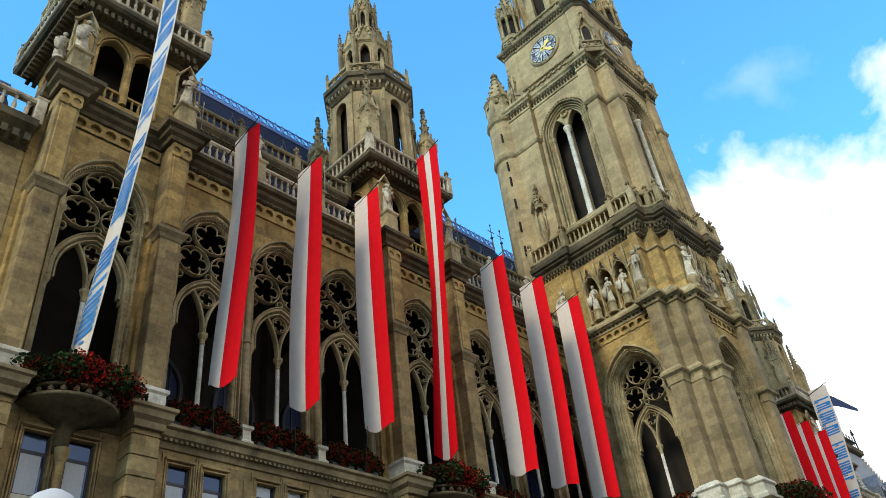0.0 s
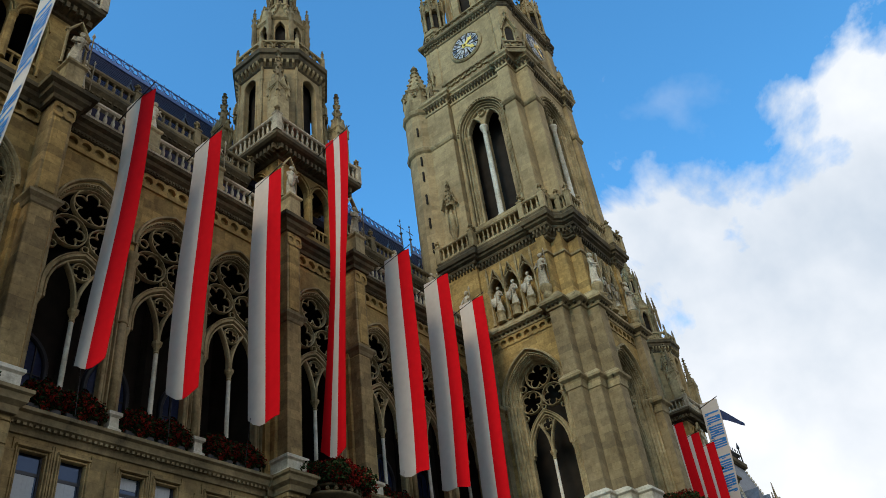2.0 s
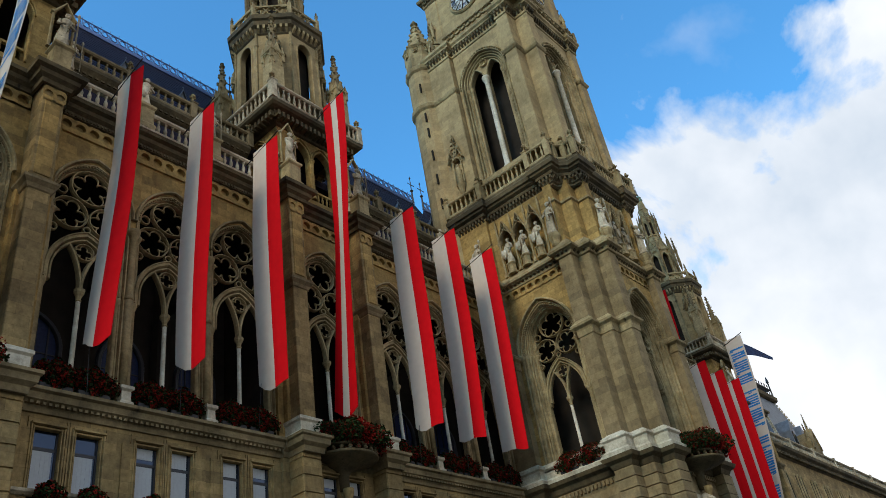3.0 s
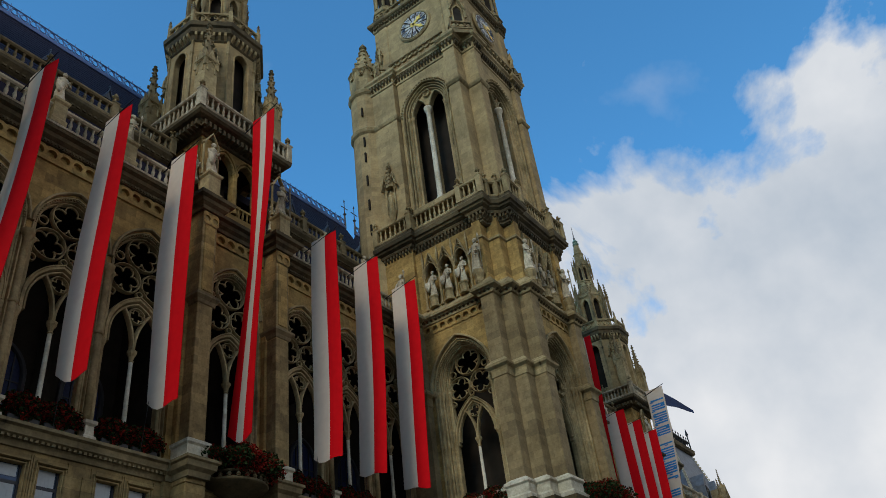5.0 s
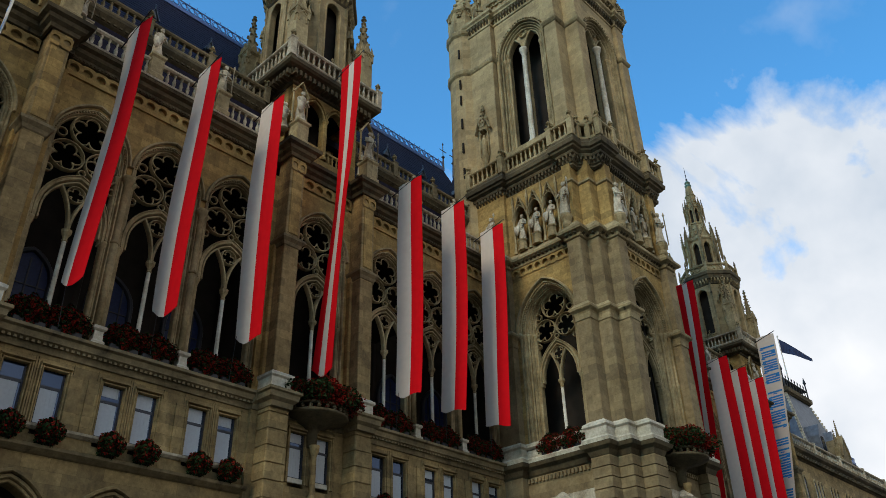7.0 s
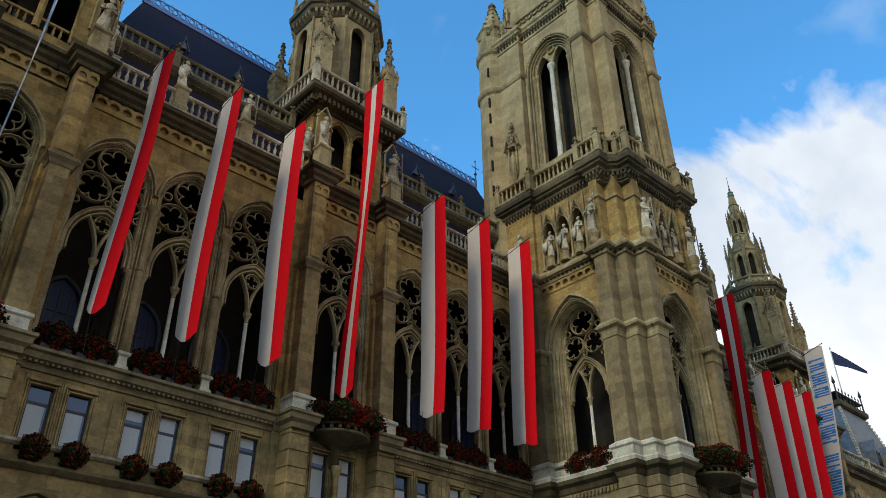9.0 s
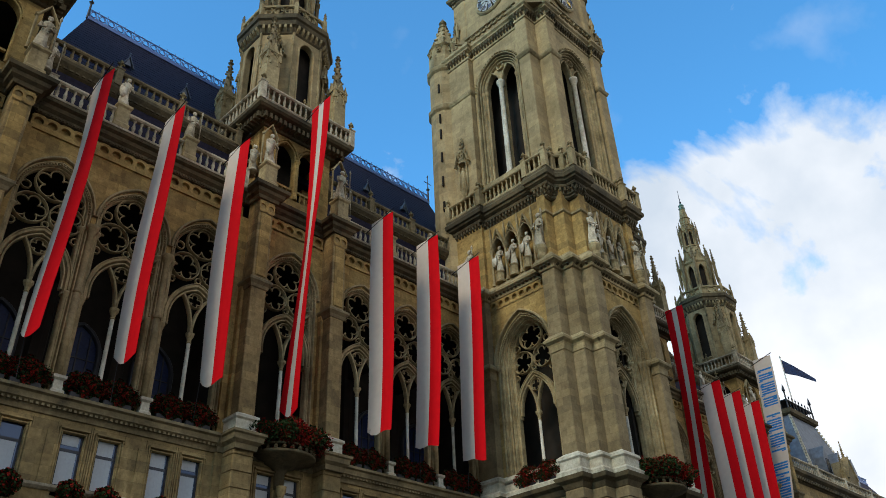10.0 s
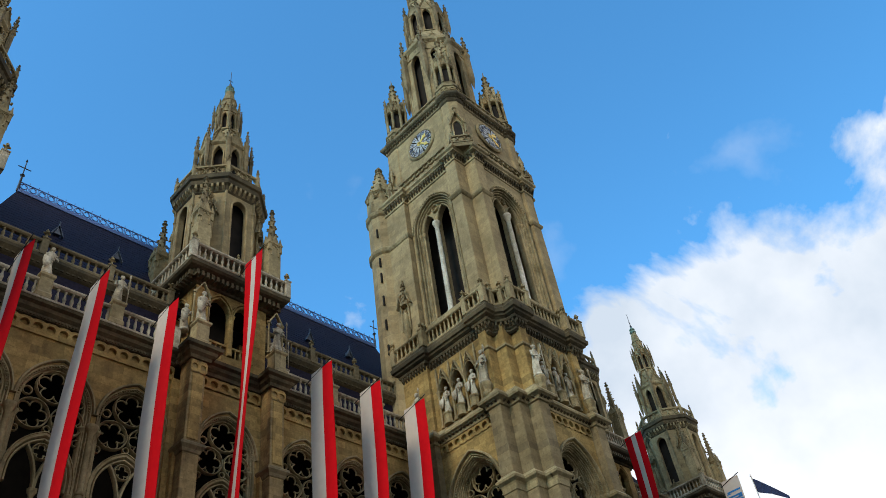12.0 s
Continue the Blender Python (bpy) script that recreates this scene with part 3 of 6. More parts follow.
def sill_bush():
    r = root("sill_plant", at_front(0), "round potted geranium bush below a mezzanine window", "potted plant", "plants of the lower sill")
    bm = B()
    lathe(bm, [(0.16, 11.36), (0.2, 11.5), (0.22, 11.55)], 10, (0, -0.42, 0))
    part("pot", bm, DARKIRON, r)
    bm = B()
    foliage(bm, (0, -0.5, 11.76), (0.46, 0.4, 0.46), 1500, 21, 0.055)
    leaves = part("foliage", bm, LEAF, r)
    bm = B()
    foliage(bm, (0, -0.52, 11.78), (0.46, 0.4, 0.46), 900, 22, 0.04)
    part("blossom", bm, BLOOM, leaves)
    return r


# ---- runs of three bays ----
def frieze_band(bm, x0, x1, z0, z1, y0, step=0.6):
    n = max(1, round((x1 - x0) / step))
    w, zc, h = (x1 - x0) / n, (z0 + z1) / 2, z1 - z0
    for k in range(n):
        cx = x0 + (k + 0.5) * w
        rr = min(w, h) * 0.36
        ring_o, ring_i, ring_b = [], [], []
        for i in range(16):
            a = 2 * math.pi * i / 16
            c, s = math.cos(a), math.sin(a)
            q = min(w / 2 / max(abs(c), 1e-6), h / 2 / max(abs(s), 1e-6))
            ring_o.append(bm.verts.new((cx + q * c, y0, zc + q * s)))
            f = rr
            ring_i.append(bm.verts.new((cx + f * c, y0, zc + f * s)))
            ring_b.append(bm.verts.new((cx + f * c, y0 + 0.2, zc + f * s)))
        for i in range(16):
            j = (i + 1) % 16
            bm.faces.new((ring_o[i], ring_o[j], ring_i[j], ring_i[i]))
            bm.faces.new((ring_i[i], ring_i[j], ring_b[j], ring_b[i]))
        bm.faces.new(ring_b)


CORNICE = [(0.0, 28.0), (0.1, 28.02), (0.14, 28.2), (0.3, 28.32), (0.34, 28.5), (0.52, 28.58), (0.55, 28.76), (0.4, 28.85), (0.0, 28.86)]
LEDGE = [(0.0, 14.6), (0.08, 14.62), (0.12, 14.85), (0.34, 14.98), (0.38, 15.2), (0.5, 15.26), (0.5, 15.38), (0.0, 15.42)]


def dentils(bm, x0, x1, y, z0, z1, step=0.22, d=0.1):
    n = int((x1 - x0) / step)
    for i in range(n):
        x = x0 + (i + 0.5) * (x1 - x0) / n
        box(bm, x - step * 0.28, x + step * 0.28, y - d, y, z0, z1)


def corbel_ring(bm, path, out, d, z0, z1, step, w):
    """Small bracket blocks along a closed counter-clockwise plan line."""
    for i in range(len(path)):
        p, q = Vector(path[i]), Vector(path[(i + 1) % len(path)])
        e = q - p
        if e.length < 0.3:
            continue
        t = e.normalized()
        n = Vector((t.y, -t.x))
        k = max(1, int(e.length / step))
        for j in range(k):
            c = p + e * ((j + 0.5) / k) + n * out
            pts = [c - t * w / 2, c + t * w / 2, c + t * w / 2 + n * d, c - t * w / 2 + n * d]
            lo = [bm.verts.new((a.x, a.y, z0 + (0.45 * (z1 - z0) if m > 1 else 0))) for m, a in enumerate(pts)]
            hi = [bm.verts.new((a.x, a.y, z1)) for a in pts]
            bm.faces.new(lo)
            bm.faces.new(hi[::-1])
            for m in range(4):
                bm.faces.new((lo[m], hi[m], hi[(m + 1) % 4], lo[(m + 1) % 4]))


def canopy(bm, z, s=1.0):
    """Gabled figure canopy with crocketed spirelet on two thin shafts, its back at y = 0."""
    for q in (-0.35, 0.35):
        lathe(bm, [(0.05, -2.0), (0.05, 0), (0.12, 0.2)], 6, (q, -0.2, z))
        ribbon(bm, [(q - 0.3, z + 0.15), (q, z + 1.15), (q + 0.3, z + 0.15)], 0.1, -0.42, -0.1)
        lathe(bm, [(0.07, 0), (0.13, 0.2), (0.02, 0.5)], 5, (q, -0.25, z + 1.1))
    lathe(bm, [(0.34, z + 0.2), (0.3, z + 0.5), (0.2, z + 0.9), (0.06, z + 2.2), (0.16, z + 2.3), (0.05, z + 2.4), (0.1, z + 2.6), (0.02, z + 2.8)], 6, (0, -0.15, 0))
    lathe(bm, [(0.1, z - 2.9), (0.2, z - 2.6), (0.3, z - 2.2), (0.32, z - 2.0)], 6, (0, -0.15, 0))
    lathe(bm, [(0.22, z - 2.0), (0.2, z - 1.2), (0.24, z - 0.7), (0.1, z - 0.45), (0.12, z - 0.25), (0.02, z - 0.1)], 8, (0, -0.18, 0))
    for k in range(5):
        for q in (-1, 1):
            blob(bm, (q * (0.4 - 0.07 * k), -0.2, z + 0.6 + 0.4 * k), 0.085)
            blob(bm, (q * 0.1, -0.42 + 0.05 * k, z + 0.5 + 0.4 * k), 0.075)
            blob(bm, (q * (0.68 - 0.07 * k), -0.3, z + 0.2 + 0.2 * k), 0.07)


def arcade_section():
    W = 5.25
    r = root("arcade_wall", at_front(0), "ochre limestone arcade front with carved frieze and sooty cornice", "facade", "arcade fronts", "structure")
    bm = B()
    for k in (-1, 0, 1):
        arched_wall(bm, k * BAY - BAY / 2, k * BAY + BAY / 2, 15.42, 27.2, arch(k * BAY, 1.66, 23.95, 26.05, 12), 15.5, 0, 0.7)
    part("upper_wall", bm, WALL, r)
    bm = B()
    for k in (-1, 0, 1):
        arched_wall(bm, k * BAY - BAY / 2, k * BAY + BAY / 2, 0, 11.7, arch(k * BAY, 1.25, 8.3, 10.0, 8), 0.02, -0.15, 0.5)
    box(bm, -W, W, -0.15, 0.5, 14.25, 14.62)
    xs = [-W]
    for k in (-1, 0, 1):
        for s in (-1, 1):
            c = k * BAY + s * 0.68
            xs += [c - 0.42, c + 0.42]
    xs.append(W)
    for a, b in zip(xs[::2], xs[1::2]):
        box(bm, a, b, -0.15, 0.5, 11.7, 14.25)
    part("lower_wall", bm, PIER, r)
    bm = B()
    moulding(bm, [(-W, -0.15), (W, -0.15)], [(0, 11.84), (0.06, 11.86), (0.16, 11.95), (0.18, 12.04), (0, 12.1)], False)
    part("sill_course", bm, RAIL, r, "rain-washed pale sill course")
    bm = B()
    moulding(bm, [(-W, -0.15), (W, -0.15)], [(0, 11.02), (0.1, 11.06), (0.3, 11.2), (0.34, 11.3), (0, 11.38)], False)
    part("lower_ledge", bm, CAP, r)
    # black sheet in place of the shade behind windows and ground arches
    bm = B()
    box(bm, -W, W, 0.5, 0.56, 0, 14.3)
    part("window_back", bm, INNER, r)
    for k in (-1, 0, 1):
        bm = B()
        for q, w, y in ((1.62, 0.16, -0.36), (1.44, 0.16, -0.28), (1.3, 0.12, -0.2)):
            ribbon(bm, [(k * BAY - q, GROUND), (k * BAY - q, 8.2)] + arch(k * BAY, q, 8.3, 8.6 + q * 1.1, 8) + [(k * BAY + q, 8.2), (k * BAY + q, GROUND)], w, y, -0.1)
        part("ground_arch", bm, PIER, r, "pointed moulded arch of the ground floor")
    for k in (-1, 0, 1):
        bm = B()
        for s in (-1, 1):
            x = k * BAY + s * 1.42
            box(bm, x - 0.24, x + 0.24, -0.2, -0.15, 12.0, 14.1)
        part("panel", bm, PIER, r)
    bm = B()
    frieze_band(bm, -W, W, 27.25, 27.95, -0.06)
    box(bm, -W, W, -0.1, 0.3, 27.13, 27.25)
    box(bm, -W, W, 0.145, 0.3, 27.25, 28.0)
    part("frieze", bm, WALL, r, "band of pierced stone roundels")
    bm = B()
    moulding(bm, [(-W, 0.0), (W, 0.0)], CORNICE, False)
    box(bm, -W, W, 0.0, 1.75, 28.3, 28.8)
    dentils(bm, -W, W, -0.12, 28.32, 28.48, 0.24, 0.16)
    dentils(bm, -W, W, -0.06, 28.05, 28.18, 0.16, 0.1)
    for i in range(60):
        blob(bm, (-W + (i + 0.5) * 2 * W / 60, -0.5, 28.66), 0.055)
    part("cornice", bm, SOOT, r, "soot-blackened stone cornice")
    # pale strip stands in for light caught along the cornice top
    bm = B()
    moulding(bm, [(-W, 0.0), (W, 0.0)], [(0.3, 28.78), (0.58, 28.74), (0.6, 28.84), (0.2, 28.9)], False)
    part("cornice_edge", bm, RAIL, r, "pale strip painted as the lit top edge")
    bm = B()
    moulding(bm, [(-W, -0.15), (W, -0.15)], LEDGE, False)
    box(bm, -W, W, -0.15, 3.6, 15.0, 15.4)
    dentils(bm, -W, W, -0.3, 14.84, 14.96, 0.2, 0.12)
    part("ledge", bm, CAP, r, "moulded ledge with small brackets")
    # walls and ceiling coloured black for the shade inside the loggia
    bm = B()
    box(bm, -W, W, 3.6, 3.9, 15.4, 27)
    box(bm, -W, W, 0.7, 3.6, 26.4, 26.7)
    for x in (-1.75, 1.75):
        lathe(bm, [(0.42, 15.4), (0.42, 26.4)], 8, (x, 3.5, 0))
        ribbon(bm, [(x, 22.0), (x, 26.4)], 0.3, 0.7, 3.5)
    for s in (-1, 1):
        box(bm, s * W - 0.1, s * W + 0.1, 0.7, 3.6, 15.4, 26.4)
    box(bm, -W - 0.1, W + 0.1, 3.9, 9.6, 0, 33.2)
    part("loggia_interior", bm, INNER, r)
    for k in (-1, 0, 1):
        bm = B()
        pts = arch(k * BAY, 0.95, 19.2, 20.6)
        ribbon(bm, [(k * BAY - 0.95, 15.7)] + pts + [(k * BAY + 0.95, 15.7)], 0.22, 3.4, 3.6)
        for x in (-0.48, 0, 0.48):
            box(bm, k * BAY + x - 0.03, k * BAY + x + 0.03, 3.5, 3.56, 15.7, 20.2)
        for z in (16.5, 17.3, 18.1, 18.9):
            box(bm, k * BAY - 0.9, k * BAY + 0.9, 3.51, 3.55, z, z + 0.05)
        part("inner_window_frame", bm, FRAME_DARK, r)
        bm = B()
        slab(bm, [(k * BAY - 0.9, 15.7)] + pts + [(k * BAY + 0.9, 15.7)], 3.56, 3.59)
        part("inner_pane", bm, DIMGLASS, r)
    bm = B()
    box(bm, -W, W, 1.7, 2.0, 28.8, 33.0)
    part("attic_wall", bm, SLATE, r, "dark slate-hung attic wall")
    bm = B()
    moulding(bm, [(-W, 1.7), (W, 1.7)], [(0, 32.4), (0.12, 32.5), (0.35, 32.85), (0.35, 33.02), (0, 33.05)], False)
    dentils(bm, -W, W, 1.6, 32.55, 32.7, 0.3, 0.12)
    part("attic_cornice", bm, SOOT, r)
    for x in (-1.75, 1.75):
        bm = B()
        lathe(bm, [(0.18, 20.0), (0.2, 20.1), (0.14, 20.2), (0.14, 22.9), (0.27, 23.2), (0.3, 23.35), (0.1, 23.45)], 8, (x, -0.05, 0))
        lathe(bm, [(0.16, 16.2), (0.16, 20.0)], 8, (x, -0.05, 0))
        part("pier_shaft", bm, TRIM, r, "", True)
        bm = B()
        lathe(bm, [(0.36, 15.42), (0.36, 15.55), (0.26, 15.62), (0.24, 15.98), (0.36, 16.06), (0.36, 16.18), (0.22, 16.22)], 4, (x, -0.22, 0), math.pi / 4)
        part("pedestal", bm, PALE, r, "washed pale stone pedestal")
    return r


def front_balustrade():
    W = 5.25
    r = root("balustrade", at_front(0), "sooty stone balustrade with bulbous balusters above the cornice", "balustrade", "parapets of the front", "structure")
    balustrade(r, [(-W + 0.25, -0.22), (-1.75, -0.22), (1.75, -0.22), (W - 0.25, -0.22)], 28.86, 1.2, 0.33)
    for x in (-1.75, 1.75):
        bm = B()
        lathe(bm, [(0.5, 28.86), (0.52, 29.1), (0.42, 29.2), (0.42, 30.05), (0.52, 30.15), (0.52, 30.28), (0.36, 30.32)], 4, (x, -0.24, 0), math.pi / 4)
        part("statue_pedestal", bm, TRIM, r)
    return r


def attic_balustrade():
    W = 5.25
    r = root("attic_balustrade", at_front(0), "dark weathered balustrade at the foot of the roof", "balustrade", "parapets of the roof", "structure")
    balustrade(r, [(-W, 1.5), (-1.75, 1.5), (1.75, 1.5), (W, 1.5)], 33.05, 1.0, 0.36, finials=True, mat=CAP)
    return r


def roof_run(xa, ra, rb, xb):
    """Base from xa to xb, ridge from ra to rb."""
    r = root("slate_roof", at_front(0), "steep blue-black slate roof with small dormers and an iron ridge crest", "roof", "roofs of the front", "structure")
    bm = B()
    box(bm, xa, xb, 2.0, 3.2, 33.0, 33.5)
    v = [bm.verts.new(c) for c in ((xa, 3.0, 33.5), (xb, 3.0, 33.5), (rb, 7.7, 42.8), (ra, 7.7, 42.8), (xa, 12.4, 33.5), (xb, 12.4, 33.5))]
    bm.faces.new((v[0], v[1], v[2], v[3]))
    bm.faces.new((v[3], v[2], v[5], v[4]))
    bm.faces.new((v[0], v[3], v[4]))
    bm.faces.new((v[1], v[5], v[2]))
    part("slates", bm, SLATE, r)
    bm = B()
    for k in range(26):
        f = k / 26
        y, z = 3.0 + 4.7 * f, 33.5 + 9.3 * f
        x0, x1 = xa + (ra - xa) * f, xb + (rb - xb) * f
        x2, x3 = xa + (ra - xa) * (f + 1 / 26), xb + (rb - xb) * (f + 1 / 26)
        vs = [bm.verts.new(c) for c in ((x0, y - 0.012, z + 0.005), (x1, y - 0.012, z + 0.005), (x3, y + 0.18, z + 0.36), (x2, y + 0.18, z + 0.36))]
        bm.faces.new(vs)
        q = [bm.verts.new((c.co.x, c.co.y + 0.012, c.co.z - 0.005)) for c in vs[:2]]
        bm.faces.new((vs[0], q[0], q[1], vs[1]))
    part("slate_courses", bm, SLATE, r)
    bm = B()
    y, z0 = 7.7, 42.8
    box(bm, ra, rb, y - 0.12, y + 0.12, z0 - 0.1, z0 + 0.12)
    box(bm, ra, rb, y - 0.03, y + 0.03, z0 + 0.22, z0 + 0.27)
    box(bm, ra, rb, y - 0.03, y + 0.03, z0 + 0.82, z0 + 0.87)
    n = int((rb - ra) / 0.55)
    for i in range(n):
        x = ra + (i + 0.5) * (rb - ra) / n
        ribbon(bm, ring_pts(x, z0 + 0.55, 0.22, 8), 0.05, y - 0.03, y + 0.03, True)
        ribbon(bm, [(x - 0.27, z0 + 0.25), (x, z0 + 0.85), (x + 0.27, z0 + 0.25)], 0.04, y - 0.02, y + 0.02)
        box(bm, x - 0.29, x - 0.26, y - 0.02, y + 0.02, z0 + 0.1, z0 + 1.05)
    part("ridge_crest", bm, IRON, r, "blue painted iron lattice crest")
    for x in (ra, rb):
        bm = B()
        lathe(bm, [(0.1, 42.8), (0.06, 44.1), (0.16, 44.25), (0.04, 44.4), (0.03, 45.5), (0.08, 45.6), (0.01, 45.8)], 6, (x, 7.7, 0))
        box(bm, x - 0.4, x + 0.4, 7.68, 7.72, 44.9, 44.96)
        part("ridge_finial", bm, DARKIRON, r)
    n = int((rb - ra) / 3.1)
    for i in range(n):
        x, f = ra + (i + 0.6) * (rb - ra) / n, 0.52
        bm = B()
        yy, zz = 3.0 + 4.7 * f, 33.5 + 9.3 * f
        slab(bm, [(x - 0.2, zz), (x + 0.2, zz), (x, zz + 0.55)], yy - 0.22, yy + 0.4)
        ribbon(bm, [(x - 0.34, zz - 0.16), (x, zz + 0.66), (x + 0.34, zz - 0.16)], 0.09, yy - 0.32, yy - 0.14)
        lathe(bm, [(0.05, 0), (0.03, 0.2), (0.07, 0.26), (0.01, 0.4)], 6, (x, yy - 0.24, zz + 0.62))
        part("dormer", bm, ZINC, r)
    return r


# ---- turrets ----
def oct_path(R, n=8, turn=math.pi / 8, c=(0, 0)):
    """Octagon with faces square to the axes; drawn counter-clockwise."""
    return [(c[0] + R * math.cos(turn + 2 * math.pi * i / n), c[1] + R * math.sin(turn + 2 * math.pi * i / n)) for i in range(n)]


def oct_stage(parent, c, R, z0, z1, hw, sill, spring, apex, mat, thick=0.3, core=True, name="lantern_wall", blind=False):
    """Eight wall panels, each with a pointed opening, and slim corner shafts."""
    half = R * math.sin(math.pi / 8)
    ap = R * math.cos(math.pi / 8)
    bm = B()
    arched_wall(bm, -half, half, z0, z1, arch(0, hw, spring, apex, 5), sill, -ap, -ap + thick)
    ribbon(bm, [(-hw - 0.05, sill)] + arch(0, hw + 0.05, spring, apex + 0.06, 5) + [(hw + 0.05, sill)], 0.12, -ap - 0.06, -ap + 0.05)
    box(bm, -hw - 0.14, hw + 0.14, -ap - 0.1, -ap, sill - 0.14, sill)
    me = shared("%s_%.2f_%.2f" % (name, R, z0), lambda: bm, mat)
    if blind:
        bm2 = B()
        box(bm2, -half, half, -ap, -ap + thick, z0, z1)
        solid = shared("%s_blind_%.2f" % (name, z0), lambda: bm2, mat)
        bm3 = B()
        canopy(bm3, spring - 1.3)
        bm3.transform(Matrix.Translation((0, -ap + 0.03, 0)))
        orn = shared("%s_canopy_%.2f" % (name, z0), lambda: bm3, TRIM)
    for i in range(8):
        if blind and i % 2:
            place("blind_wall", solid, parent, c[0], c[1], 0, 45 * i)
            place("figure_canopy", orn, parent, c[0], c[1], 0, 45 * i)
        else:
            place(name, me, parent, c[0], c[1], 0, 45 * i)
    bm = B()
    for x, y in oct_path(R, c=c):
        lathe(bm, [(0.13, z0), (0.13, z0 + 0.3), (0.08, z0 + 0.4), (0.08, spring - 0.1), (0.14, spring + 0.05), (0.1, spring + 0.15), (0.1, z1)], 6, (x, y, 0))
    part("corner_shafts", bm, TRIM, parent)
    # black core stands in for the shade inside the openings
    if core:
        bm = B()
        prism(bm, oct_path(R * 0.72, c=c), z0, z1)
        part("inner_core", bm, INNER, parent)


def gablet_ring(parent, c, R, z, w, h, mat, name="gablet"):
    ap = R * math.cos(math.pi / 8)
    bm = B()
    slab(bm, [(-w, z), (w, z), (0, z + h)], -ap - 0.06, -ap + 0.15)
    ribbon(bm, [(-w - 0.06, z - 0.05), (0, z + h + 0.08), (w + 0.06, z - 0.05)], 0.11, -ap - 0.14, -ap + 0.05)
    lathe(bm, [(0.06, 0), (0.03, 0.15), (0.1, 0.24), (0.01, 0.42)], 5, (0, -ap - 0.02, z + h))
    n = max(3, int(h / 0.35))
    for k in range(n):
        f = (k + 0.5) / n
        for q in (-1, 1):
            blob(bm, (q * (w * (1 - f) + 0.1), -ap - 0.05, z + h * f + 0.06), 0.05 + 0.03 * min(2, h))
    me = shared("%s_%.2f_%.2f" % (name, R, z), lambda: bm, mat)
    for i in range(8):
        place(name, me, parent, c[0], c[1], 0, 45 * i)


def spikes(parent, c, R, z, w, h):
    bm = B()
    for x, y in oct_path(R, c=c):
        lathe(bm, [(0.02, -h * 0.2), (w * 0.9, -h * 0.03), (w, 0), (w, h * 0.45), (w * 1.4, h * 0.5), (w * 0.9, h * 0.58), (w * 0.25, h * 0.92), (w * 0.6, h * 0.95), (0.01, h)], 5, (x, y, z))
        for k in range(4):
            f = 0.6 + 0.085 * k
            for i in range(4):
                a = math.pi / 2 * i + k * math.pi / 4
                rr = w * (1.15 - 0.2 * k)
                blob(bm, (x + rr * math.cos(a), y + rr * math.sin(a), z + h * f), w * 0.36)
    part("corner_spikes", bm, CAP, parent)


